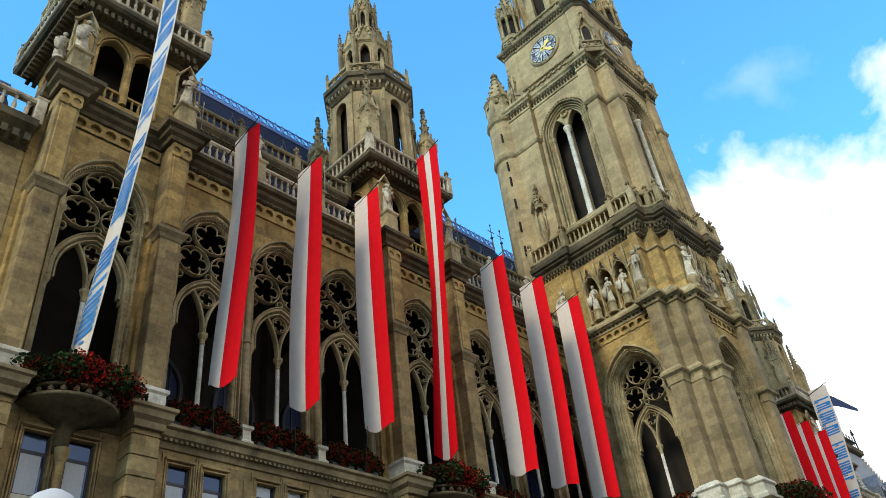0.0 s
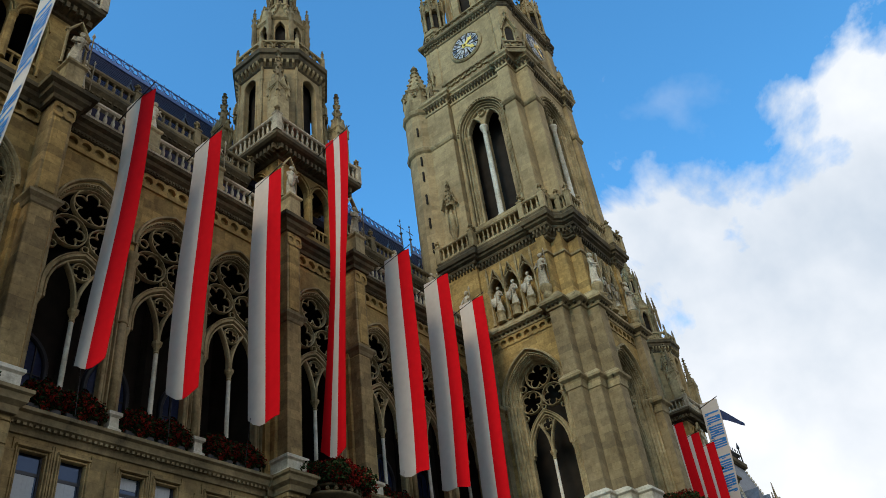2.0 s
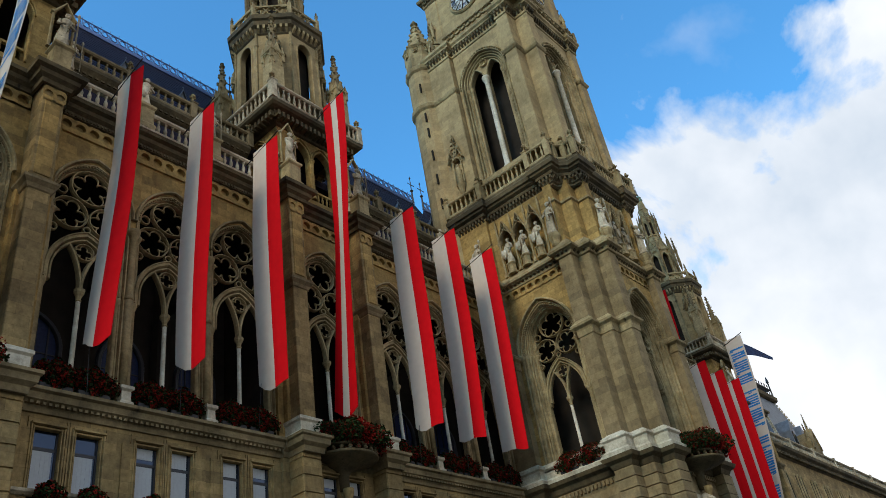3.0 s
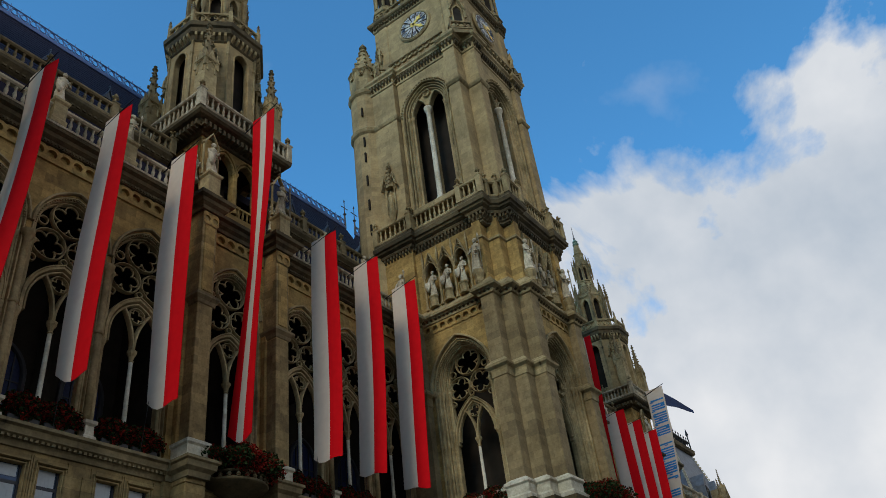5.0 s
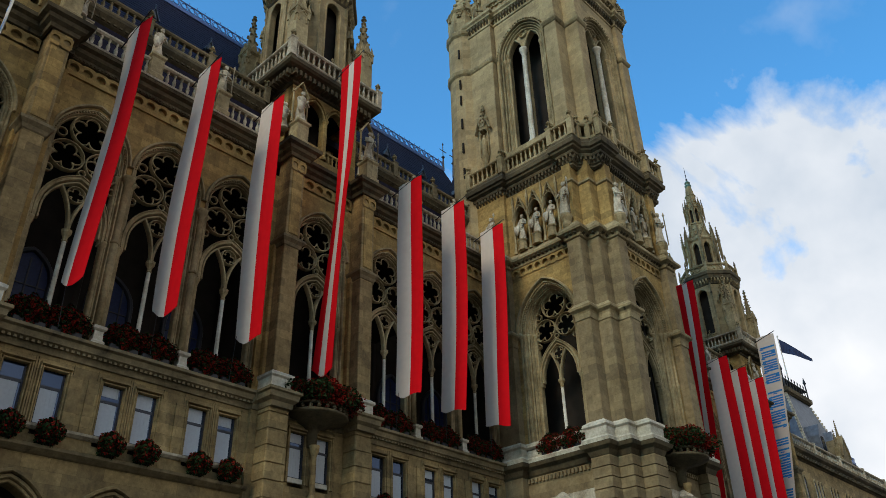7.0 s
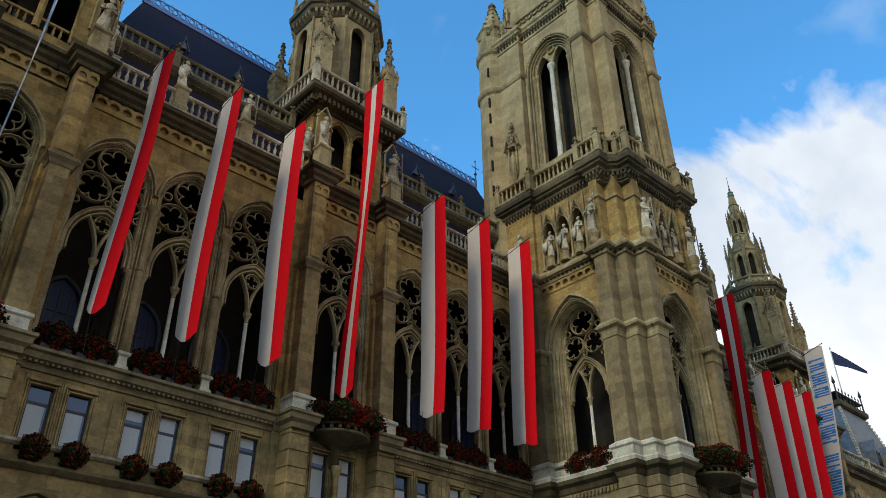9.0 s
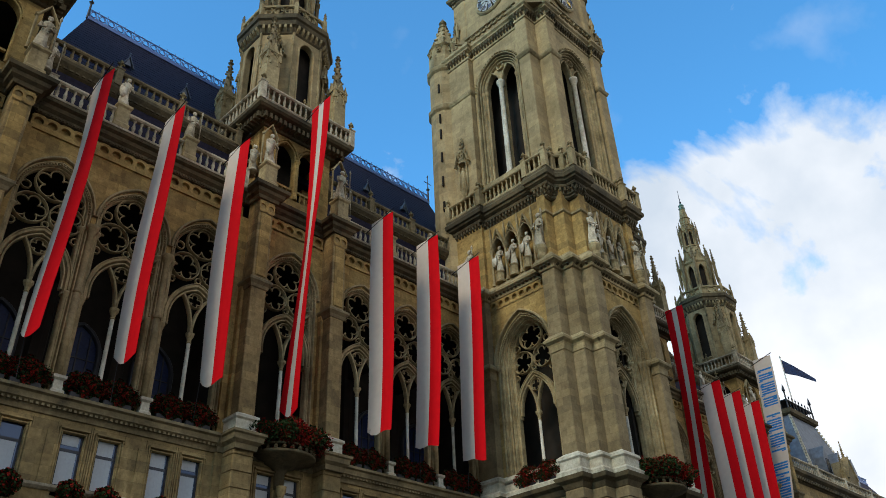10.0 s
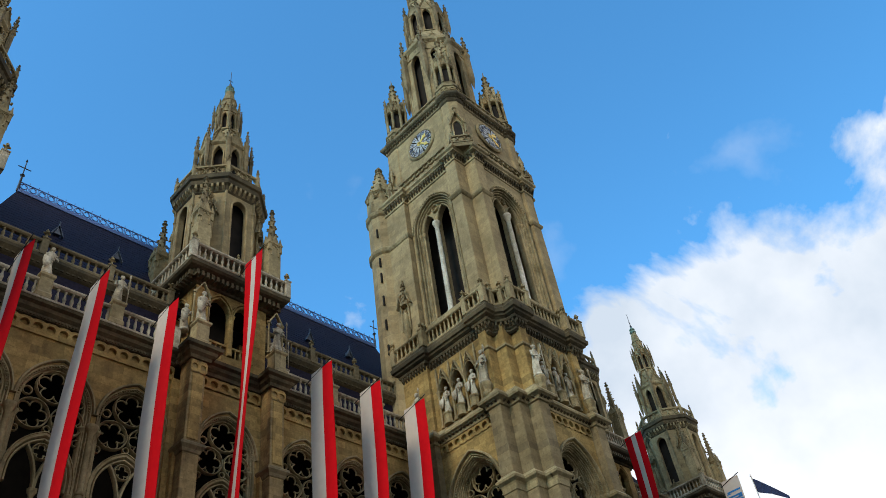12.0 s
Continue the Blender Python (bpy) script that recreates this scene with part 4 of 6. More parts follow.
def turret():
    r = root("stair_turret", at_front(0), "square bay rising into an octagonal gothic lantern turret with pinnacles", "turret", "lantern turrets of the front", "structure")
    C, BH = (0.0, 2.6), 2.3
    H = 3.18
    line = [(-H, 0), (-2.83, 0), (-2.83, -0.95), (-1.87, -0.95), (-1.87, 0), (1.87, 0), (1.87, -0.95), (2.83, -0.95), (2.83, 0), (H, 0)]
    bm = B()
    arched_wall(bm, -H, H, 15.42, 27.2, arch(0, 1.66, 23.95, 26.05, 12), 15.5, 0, 0.7)
    part("bay_wall", bm, WALL, r)
    bm = B()
    box(bm, -H, H, -0.15, 0.5, 0, 11.7)
    box(bm, -H, H, -0.15, 0.5, 14.25, 14.62)
    for a, b in ((-H, -1.1), (-0.26, 0.26), (1.1, H)):
        box(bm, a, b, -0.15, 0.5, 11.7, 14.25)
    box(bm, -H, H, 0.5, 0.56, 11.6, 14.3)
    part("lower_wall", bm, PIER, r)
    # shade of the turret loggia, put into near-black surfaces
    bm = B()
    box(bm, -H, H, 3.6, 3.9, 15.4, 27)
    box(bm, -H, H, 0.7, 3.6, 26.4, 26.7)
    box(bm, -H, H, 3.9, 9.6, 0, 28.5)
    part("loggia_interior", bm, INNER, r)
    for s in (-1, 1):
        bm = B()
        soft_box(bm, s * 2.35 - 0.42, s * 2.35 + 0.42, -0.9, 0.1, 15.0, 28.1)
        part("buttress", bm, PIER, r)
        bm = B()
        soft_box(bm, s * 2.35 - 0.3, s * 2.35 + 0.3, -0.94, -0.8, 23.5, 27.2)
        soft_box(bm, s * 2.35 - 0.56, s * 2.35 + 0.56, -0.3, 0.02, 16.2, 23.0)
        part("buttress_panel", bm, WALL, r)
        bm = B()
        ring = [(s * 2.35 + x, y) for x, y in ((-0.42, 0.1), (-0.42, -0.9), (0.42, -0.9), (0.42, 0.1))]
        moulding(bm, ring, [(0.0, 22.75), (0.05, 22.8), (0.1, 22.95), (0.22, 23.1), (0.22, 23.22), (0.0, 23.4)])
        part("buttress_cap", bm, CAP, r)
        bm = B()
        moulding(bm, ring, [(0.1, 15.3), (0.2, 15.34), (0.2, 15.5), (0.1, 15.6), (0.1, 16.0), (0.18, 16.08), (0.18, 16.2), (0.0, 16.32)])
        part("buttress_plinth", bm, PALE, r, "washed pale stone plinth")
        z, k = 0.0, 0
        while z < 14.5:
            h = 0.72 if z < 14.0 else 14.9 - z
            if z >= 8.6:
                bm = B()
                soft_box(bm, s * 2.35 - 0.5, s * 2.35 + 0.5, -1.0, 0.1, z + 0.03, z + h - 0.03, 0.05)
                part("stone_block", bm, PIER, r)
            z += h
        bm = B()
        box(bm, s * 2.35 - 0.46, s * 2.35 + 0.46, -0.95, 0.1, 0, 15.0)
        part("buttress_core", bm, PIER, r)
        bm = B()
        lathe(bm, [(0.6, 28.86), (0.62, 29.2), (0.5, 29.3), (0.5, 30.25), (0.62, 30.35), (0.62, 30.48), (0.4, 30.52)], 4, (s * 2.38, -0.72, 0), math.pi / 4)
        part("statue_pedestal", bm, TRIM, r)
        bm = B()
        for q in (-0.45, 0.45):
            lathe(bm, [(0.1, 30.5), (0.06, 30.6), (0.06, 32.6), (0.12, 32.75)], 6, (s * 2.35 + q, -0.6, 0))
        ribbon(bm, [(s * 2.35 - 0.5, 32.6), (s * 2.35, 33.5), (s * 2.35 + 0.5, 32.6)], 0.12, -0.72, -0.5)
        part("statue_canopy", bm, TRIM, r)
    bm = B()
    for a, b, y in ((-1.87, 1.87, -0.06), (-2.8, -1.9, -0.98), (1.9, 2.8, -0.98)):
        frieze_band(bm, a, b, 27.25, 27.95, y)
    box(bm, -1.87, 1.87, 0.145, 0.3, 27.1, 28.0)
    part("frieze", bm, WALL, r)
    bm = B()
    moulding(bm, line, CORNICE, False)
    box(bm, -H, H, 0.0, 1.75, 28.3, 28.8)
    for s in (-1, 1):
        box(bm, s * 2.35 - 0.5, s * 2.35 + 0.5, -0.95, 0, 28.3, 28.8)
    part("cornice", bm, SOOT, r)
    bm = B()
    moulding(bm, [(x, y - 0.15) for x, y in line], [(q * 0.7, z) for q, z in LEDGE], False)
    box(bm, -H, H, -0.15, 3.6, 15.0, 15.4)
    part("ledge", bm, CAP, r)
    # open upper room on a low plinth
    below = {ob.name for ob in r.children}
    for k, (rz, d) in enumerate(((0, 2.35), (90, 2.35), (180, 2.35), (270, 2.35))):
        bm = B()
        for s in (-1, 1):
            arched_wall(bm, 0.0 if s > 0 else -BH, BH if s > 0 else 0.0, 28.1, 33.6, arch(s * 0.78, 0.66, 32.1, 33.05, 6), 29.3, -BH, -BH + 0.35)
            ribbon(bm, [(s * 0.78 - 0.68, 29.3)] + arch(s * 0.78, 0.68, 32.1, 33.12, 6) + [(s * 0.78 + 0.68, 29.3)], 0.1, -BH - 0.08, -BH + 0.05)
            ribbon(bm, arch(s * 0.76, 0.76, 32.2, 33.3, 5), 0.08, -BH - 0.12, -BH + 0.02)
            box(bm, s * 0.76 - 0.6, s * 0.76 + 0.6, -BH + 0.05, -BH + 0.2, 29.95, 30.08)
            for q in (-0.3, 0, 0.3):
                lathe(bm, [(0.07, 29.3), (0.04, 29.4), (0.07, 29.6), (0.04, 29.85), (0.07, 29.95)], 6, (s * 0.76 + q, -BH + 0.12, 0))
        lathe(bm, [(0.16, 29.3), (0.16, 29.5), (0.1, 29.6), (0.1, 31.8), (0.2, 32.0), (0.2, 32.1)], 8, (0, -BH - 0.03, 0))
        bm.transform(Matrix.Translation((C[0], C[1], 0)) @ Matrix.Rotation(radians(rz), 4, "Z"))
        part("belvedere_wall", bm, WALL, r)
    # ceiling and core coloured near black for the shade of the open room
    bm = B()
    box(bm, -BH + 0.36, BH - 0.36, C[1] - BH + 0.36, C[1] + BH - 0.36, 33.3, 33.6)
    box(bm, -0.7, 0.7, C[1] - 0.7, C[1] + 0.7, 28.8, 33.3)
    part("belvedere_interior", bm, INNER, r)
    sq = [(-BH, C[1] - BH), (BH, C[1] - BH), (BH, C[1] + BH), (-BH, C[1] + BH)]
    bm = B()
    moulding(bm, sq, [(-0.2, 33.42), (0.12, 33.5), (0.2, 33.65), (0.5, 33.75), (0.56, 33.98), (0.86, 34.08), (0.98, 34.2), (1.0, 34.4), (0.9, 34.46)])
    for i in range(4):
        g = B()
        dentils(g, -2.8, 2.8, -2.4, 33.6, 33.95, 0.3, 0.62)
        g.transform(Matrix.Translation((C[0], C[1], 0)) @ Matrix.Rotation(math.pi / 2 * i, 4, "Z"))
        me = bpy.data.meshes.new("tmp")
        g.to_mesh(me)
        g.free()
        bm.from_mesh(me)
        bpy.data.meshes.remove(me)
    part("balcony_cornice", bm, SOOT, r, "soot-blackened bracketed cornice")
    balustrade(r, offset(sq, 0.84), 34.46, 1.2, 0.36, True, True, True)
    # octagonal lantern
    oct_stage(r, C, 2.66, 34.46, 42.3, 0.52, 36.4, 40.9, 41.55, TOWER, 0.35, True, "lantern_wall", True)
    bm = B()
    moulding(bm, oct_path(2.66, c=C), [(0.02, 34.46), (0.3, 34.5), (0.3, 35.2), (0.05, 35.6)])
    part("lantern_base", bm, TRIM, r)
    gablet_ring(r, C, 2.85, 35.2, 0.75, 1.2, TRIM)
    bm = B()
    moulding(bm, oct_path(2.66, c=C), [(0.0, 41.9), (0.08, 42.0), (0.14, 42.4), (0.3, 42.55), (0.34, 42.9), (0.46, 43.0), (0.48, 43.35), (0.3, 43.42)])
    part("lantern_cornice", bm, SOOT, r)
    bm = B()
    corbel_ring(bm, oct_path(2.66, c=C), 0.06, 0.26, 42.02, 42.56, 0.3, 0.14)
    part("lantern_brackets", bm, TRIM, r)
    R = 2.85
    half, ap = R * math.sin(math.pi / 8), R * math.cos(math.pi / 8)
    bm = B()
    box(bm, -half, half, -ap - 0.08, -ap + 0.08, 43.42, 43.55)
    box(bm, -half, half, -ap - 0.1, -ap + 0.1, 44.25, 44.4)
    for q in (-0.7, 0, 0.7):
        foil(bm, q, 43.9, 0.32, -ap - 0.06, -ap + 0.06, 4, 0.06)
    box(bm, half - 0.12, half + 0.12, -ap - 0.12, -ap + 0.12, 43.42, 44.6)
    me = shared("pierced_parapet", lambda: bm, TRIM)
    for i in range(8):
        place("pierced_parapet", me, r, C[0], C[1], 0, 45 * i)
    spikes(r, C, 2.88, 44.4, 0.09, 1.0)
    oct_stage(r, C, 1.62, 43.42, 48.3, 0.33, 44.9, 47.1, 47.9, TOWER, 0.25, True, "upper_lantern_wall")
    bm = B()
    moulding(bm, oct_path(1.62, c=C), [(0.0, 48.1), (0.14, 48.3), (0.14, 48.5), (0.0, 48.7)])
    part("string_course", bm, TRIM, r)
    gablet_ring(r, C, 1.62, 48.2, 0.5, 1.6, TRIM, "upper_gablet")
    spikes(r, C, 1.88, 46.4, 0.16, 3.9)
    bm = B()
    lathe(bm, [(1.5, 48.5), (0.86, 50.4), (0.82, 50.6)], 8, (C[0], C[1], 0), math.pi / 8)
    part("lantern_roof", bm, TRIM, r)
    oct_stage(r, C, 0.82, 50.3, 53.3, 0.17, 50.9, 52.3, 52.8, TOWER, 0.15, True, "top_lantern_wall")
    gablet_ring(r, C, 0.82, 53.0, 0.26, 0.8, TRIM, "top_gablet")
    spikes(r, C, 1.0, 51.6, 0.1, 2.7)
    bm = B()
    lathe(bm, [(0.76, 53.3), (0.54, 54.3), (0.56, 54.8), (0.64, 54.9), (0.5, 55.0), (0.32, 56.2), (0.24, 56.4)], 8, (C[0], C[1], 0), math.pi / 8)
    part("spire_cap", bm, TRIM, r)
    bm = B()
    lathe(bm, [(0.26, 56.2), (0.4, 56.45), (0.24, 56.7), (0.34, 56.85), (0.1, 57.2)], 8, (C[0], C[1], 0))
    part("copper_tip", bm, COPPER, r, "green copper tip")
    bm = B()
    lathe(bm, [(0.05, 57.0), (0.12, 57.4), (0.04, 57.6), (0.02, 59.2)], 6, (C[0], C[1], 0))
    box(bm, C[0] - 0.16, C[0] + 0.16, C[1] - 0.02, C[1] + 0.02, 57.9, 57.95)
    part("iron_rod", bm, DARKIRON, r)
    for sx in (-1, 1):
        for sy in (-1, 1):
            pinnacle(r, C[0] + 2.45 * sx, C[1] + 2.45 * sy, 34.46, 0.42, 4.3, 3.5)
    for ob in r.children:
        if ob.name not in below:
            ob.matrix_basis = pose(0, 0, 0.65) @ ob.matrix_basis
    return r


# ---- clock tower ----
def mirror_path(left):
    """Complete the left half of a plan line over the tower's axis."""
    return left + [(-x, y) for x, y in left[::-1]]


LOW = mirror_path([(-4.8, 4.8), (-4.8, 2.3), (-4.3, 2.3), (-4.3, -2.3), (-4.8, -2.3), (-4.8, -3.2), (-4.0, -3.2), (-4.0, -4.0), (-3.2, -4.0), (-3.2, -4.8), (-2.3, -4.8), (-2.3, -4.3)])
HIGH = mirror_path([(-4.5, 4.5), (-4.5, 2.4), (-4.1, 2.4), (-4.1, -2.4), (-4.5, -2.4), (-4.5, -3.35), (-3.35, -3.35), (-3.35, -4.4), (-2.4, -4.4), (-2.4, -4.1)])
CLOCK = mirror_path([(-4.0, 4.0), (-4.0, -2.6), (-2.6, -3.9)])
GREAT = mirror_path([(-4.65, 4.65), (-4.65, 2.3), (-4.3, 2.3), (-4.3, -2.3), (-4.65, -2.3), (-4.65, -3.4), (-4.05, -3.4), (-3.4, -4.05), (-3.4, -4.65), (-2.3, -4.65), (-2.3, -4.3)])


def turned(bm, rz, x=0.0, y=0.0):
    bm.transform(Matrix.Translation((x, y, 0)) @ Matrix.Rotation(radians(rz), 4, "Z"))
    return bm


def clock_tower():
    r = root("clock_tower", level(CX, FY + TY), "tall ochre limestone gothic clock tower with stepped corner buttresses", "tower", "", "structure")
    # corner piers
    for s in (-1, 1):
        for name, pts, z0, z1, mat in (
            ("corner_pier", [(-4.3, -2.3), (-4.8, -2.3), (-4.8, -3.2), (-4.0, -3.2), (-4.0, -4.0), (-3.2, -4.0), (-3.2, -4.8), (-2.3, -4.8), (-2.3, -4.3), (-2.3, -2.3)], 0, 29.0, RUBBED),
            ("upper_pier", [(-4.2, -2.3), (-4.5, -2.35), (-4.5, -2.95), (-3.75, -2.95), (-3.75, -3.75), (-2.95, -3.75), (-2.95, -4.5), (-2.3, -4.5), (-2.3, -2.3)], 29.0, 34.2, WALL),
            ("rear_pier", [(-4.8, 4.8), (-4.8, 2.3), (-3.8, 2.3), (-3.8, 4.8)], 0, 29.0, RUBBED),
            ("upper_rear_pier", [(-4.55, 4.8), (-4.55, 2.3), (-3.8, 2.3), (-3.8, 4.8)], 29.0, 34.0, WALL),
            ("belfry_pier", [(-4.1, -2.4), (-4.5, -2.4), (-4.5, -3.35), (-3.35, -3.35), (-3.35, -4.4), (-2.4, -4.4), (-2.4, -2.4)], 34.0, 51.0, TOWER),
            ("belfry_rear_pier", [(-4.5, 4.5), (-4.5, 2.4), (-2.4, 2.4), (-2.4, 4.5)], 34.0, 51.0, TOWER),
        ):
            bm = B()
            prism(bm, [(s * -x if s > 0 else x, y) for x, y in pts], z0, z1)
            part(name, bm, mat, r)
    # arched walls of the great windows: west, south, east
    for rz in (-90, 0, 90):
        cc, d, hw = 0.0, -4.3, 2.3
        bm = B()
        arched_wall(bm, -hw, hw, 15.2, 27.2, arch(0, 2.08, 23.3, 26.3, 14), 15.5, d, d + 0.55)
        arched_wall(bm, -hw, hw, 15.2, 27.2, arch(0, 1.58, 23.9, 25.85, 12), 15.5, d + 0.55, d + 1.0)
        frieze_band(bm, -hw, hw, 27.2, 27.9, d - 0.05)
        box(bm, -hw, hw, d + 0.145, d + 0.9, 27.2, 28.9)
        box(bm, -hw, hw, d + 0.75, d + 0.9, 28.9, 34.0)
        for k in (-1, 0, 1):
            arched_wall(bm, 1.15 * k - 0.575, 1.15 * k + 0.575, 29.0, 33.6, arch(1.15 * k, 0.47, 31.6, 32.4, 5), 29.1, d, d + 0.45)
        for s in (-1, 1):
            box(bm, s * 2.02 - 0.29, s * 2.02 + 0.29, d, d + 0.45, 28.9, 33.6)
        part("window_wall", turned(bm, rz), WALL, r)
        bm = B()
        box(bm, -hw, hw, d - 0.02, d + 0.7, 0, 15.2)
        dentils(bm, -hw, hw, d - 0.02, 14.2, 14.45, 0.24, 0.12)
        part("lower_wall", turned(bm, rz), RUBBED, r)
        # carved coat of arms between two crouching beasts
        bm = B()
        box(bm, -1.9, 1.9, d - 0.1, d, 10.2, 13.2)
        slab(bm, [(-0.5, 12.7), (0.5, 12.7), (0.52, 11.7), (0.0, 11.0), (-0.52, 11.7)], d - 0.34, d - 0.1)
        lathe(bm, [(0.42, 12.72), (0.5, 12.9), (0.3, 13.15), (0.1, 13.3)], 8, (0, d - 0.2, 0))
        for s in (-1, 1):
            for k in range(9):
                blob(bm, (s * (0.75 + 0.1 * k), d - 0.2, 12.5 - 0.16 * k + 0.12 * math.sin(2.3 * k)), 0.24 - 0.012 * k)
            for k in range(6):
                blob(bm, (s * (0.6 + 0.22 * k), d - 0.18, 11.1 + 0.2 * math.sin(1.9 * k)), 0.17)
        part("carved_arms", turned(bm, rz), FIGURE, r, "weathered relief of a shield between beasts")
        # tower room coloured black for the shade behind the great windows
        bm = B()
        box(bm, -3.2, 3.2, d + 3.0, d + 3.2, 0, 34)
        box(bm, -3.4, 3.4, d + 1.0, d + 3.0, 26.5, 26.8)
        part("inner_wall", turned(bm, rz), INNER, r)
        bm = B()
        for k in range(5):
            q = 2.02 - 0.1 * k
            y = d + 0.11 * k
            ribbon(bm, [(-q, 15.5)] + arch(0, q, 23.3 + 0.12 * k, 26.24 - 0.09 * k, 12) + [(q, 15.5)], 0.1, y, y + 0.16)
        for x, z in arch(0, 1.9, 23.4, 26.1, 22):
            blob(bm, (x, d + 0.1, z), 0.06)
        part("window_order", turned(bm, rz), TRIM, r, "deep moulded orders round the great window")
        bm = B()
        ribbon(bm, arch(0, 2.16, 23.3, 26.46, 14), 0.15, d - 0.2, d + 0.02)
        for s in (-1, 1):
            blob(bm, (s * 2.14, d - 0.16, 23.22), 0.13)
        part("hood_mould", turned(bm, rz), TRIM, r)
        for s in (-1, 1):
            bm = B()
            for k in range(3):
                lathe(bm, [(0.13, 15.5), (0.13, 16.1), (0.075, 16.2), (0.075, 19.7), (0.11, 19.75), (0.11, 19.9), (0.075, 19.95), (0.075, 22.75), (0.15, 23.1), (0.15, 23.3)], 8, (s * (2.0 - 0.15 * k), d + 0.02 + 0.17 * k, 0))
            lathe(bm, [(0.2, 22.95), (0.26, 23.1), (0.26, 23.25), (0.2, 23.35)], 4, (s * 2.04, d - 0.02, 0), math.pi / 4)
            part("jamb_shaft", turned(bm, rz), TRIM, r, "", True)
        # low railing under the flower boxes
        bm = B()
        box(bm, -2.2, 2.2, d - 0.2, d - 0.05, 15.98, 16.12)
        for k in range(14):
            lathe(bm, [(0.07, 15.45), (0.04, 15.55), (0.08, 15.72), (0.04, 15.9), (0.07, 15.98)], 6, (-2.1 + k * 0.323, d - 0.12, 0))
        part("window_railing", turned(bm, rz), RAIL, r)
        # niche arcade with gablets
        bm = B()
        n, w = 3, 1.15
        for k in range(n + 1):
            x = cc + (k - n / 2) * w
            lathe(bm, [(0.13, 28.9), (0.13, 29.1), (0.075, 29.2), (0.075, 31.3), (0.15, 31.5), (0.15, 31.62)], 8, (x, d - 0.1, 0))
            lathe(bm, [(0.08, 31.6), (0.08, 32.7), (0.12, 32.8), (0.02, 33.5)], 4, (x, d - 0.1, 0), math.pi / 4)
        for k in range(n):
            x = cc + (k - (n - 1) / 2) * w
            ribbon(bm, arch(x, w / 2 - 0.09, 31.6, 32.4, 5), 0.12, d - 0.2, d + 0.1)
            ribbon(bm, [(x - w / 2 + 0.04, 31.6), (x, 33.1), (x + w / 2 - 0.04, 31.6)], 0.13, d - 0.26, d + 0.1)
            foil(bm, x, 32.55, 0.14, d - 0.2, d + 0.05, 3, 0.05)
            lathe(bm, [(0.34, 28.9), (0.34, 29.05), (0.28, 29.1), (0.28, 29.55), (0.34, 29.65), (0.34, 29.72)], 8, (x, d - 0.12, 0))
        part("niche_arcade", turned(bm, rz), TRIM, r, "row of gabled statue niches")
        # belfry: twin lancets under one arch
        db = -4.1
        bm = B()
        arched_wall(bm, -2.3, 2.3, 34.0, 51.0, arch(0, 2.02, 46.5, 48.9), 37.2, db, db + 0.5)
        part("belfry_wall", turned(bm, rz), TOWER, r)
        bm = B()
        for k, (q, y) in enumerate(((2.04, -0.08), (1.88, 0.08), (1.72, 0.2), (1.58, 0.32))):
            ribbon(bm, [(-q, 37.2)] + arch(0, q, 46.5, 48.95 - k * 0.17) + [(q, 37.2)], 0.11, db + y, db + y + 0.22)
        for i, (x, z) in enumerate(arch(0, 2.14, 46.5, 49.1, 14)):
            blob(bm, (x, db - 0.06, z), 0.1)
        for s in (-1, 1):
            ribbon(bm, [(s * 0.78 - 0.66, 45.9)] + arch(s * 0.78, 0.68, 46.4, 47.85, 7) + [(s * 0.78 + 0.66, 45.9)], 0.14, db + 0.3, db + 0.55)
        foil(bm, 0, 48.05, 0.3, db + 0.36, db + 0.55, 4, 0.07)
        part("belfry_arch", turned(bm, rz), TRIM, r)
        bm = B()
        for s in (-1, 1):
            x0, x1 = (-2.05, 0.0) if s < 0 else (0.0, 2.05)
            arched_wall(bm, x0, x1, 37.2, 49.9, arch(s * 0.78, 0.65, 46.4, 47.75, 7), 37.3, db + 0.5, db + 0.8)
            for q in (0.66, 0.92):
                lathe(bm, [(0.16, 37.2), (0.16, 37.7), (0.09, 37.8), (0.09, 45.9), (0.16, 46.2), (0.16, 46.35)], 8, (s * (0.8 + q), db + 0.62 - 0.32 * q, 0))
        part("lancet_panel", turned(bm, rz), TOWER, r)
        bm = B()
        lathe(bm, [(0.3, 37.2), (0.3, 37.6), (0.2, 37.75), (0.18, 45.8), (0.32, 46.2), (0.32, 46.4)], 10, (0, db + 0.3, 0))
        part("belfry_column", turned(bm, rz), PALE, r, "tall slender column", True)
        # plain black sheet as the shade behind the lancets
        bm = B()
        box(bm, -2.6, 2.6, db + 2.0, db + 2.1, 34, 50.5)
        part("belfry_shade_sheet", turned(bm, rz), INNER, r)
        bm = B()
        box(bm, -2.2, 2.2, db - 0.3, db + 0.3, 36.9, 37.2)
        part("belfry_sill", turned(bm, rz), TRIM, r)
        # clock
        dc = -4.0
        bm = B()
        lathe(bm, [(1.75, 0), (1.75, 0.06), (1.62, 0.16), (1.5, 0.16), (1.45, 0.1)], 40)
        bm.transform(Matrix.Translation((0, dc - 0.02, 55.7)) @ Matrix.Rotation(math.pi / 2, 4, "X") @ Matrix.Scale(0.9, 4))
        clock = part("clock", turned(bm, rz), TRIM, r, "round stone-framed clock with gilded pointers")
        bm = B()
        lathe(bm, [(1.5, 0), (1.5, 0.1)], 40)
        bm.transform(Matrix.Translation((0, dc - 0.02, 55.7)) @ Matrix.Rotation(math.pi / 2, 4, "X") @ Matrix.Scale(0.9, 4))
        part("dial", turned(bm, rz), DIALBLUE, clock, "dark blue dial")
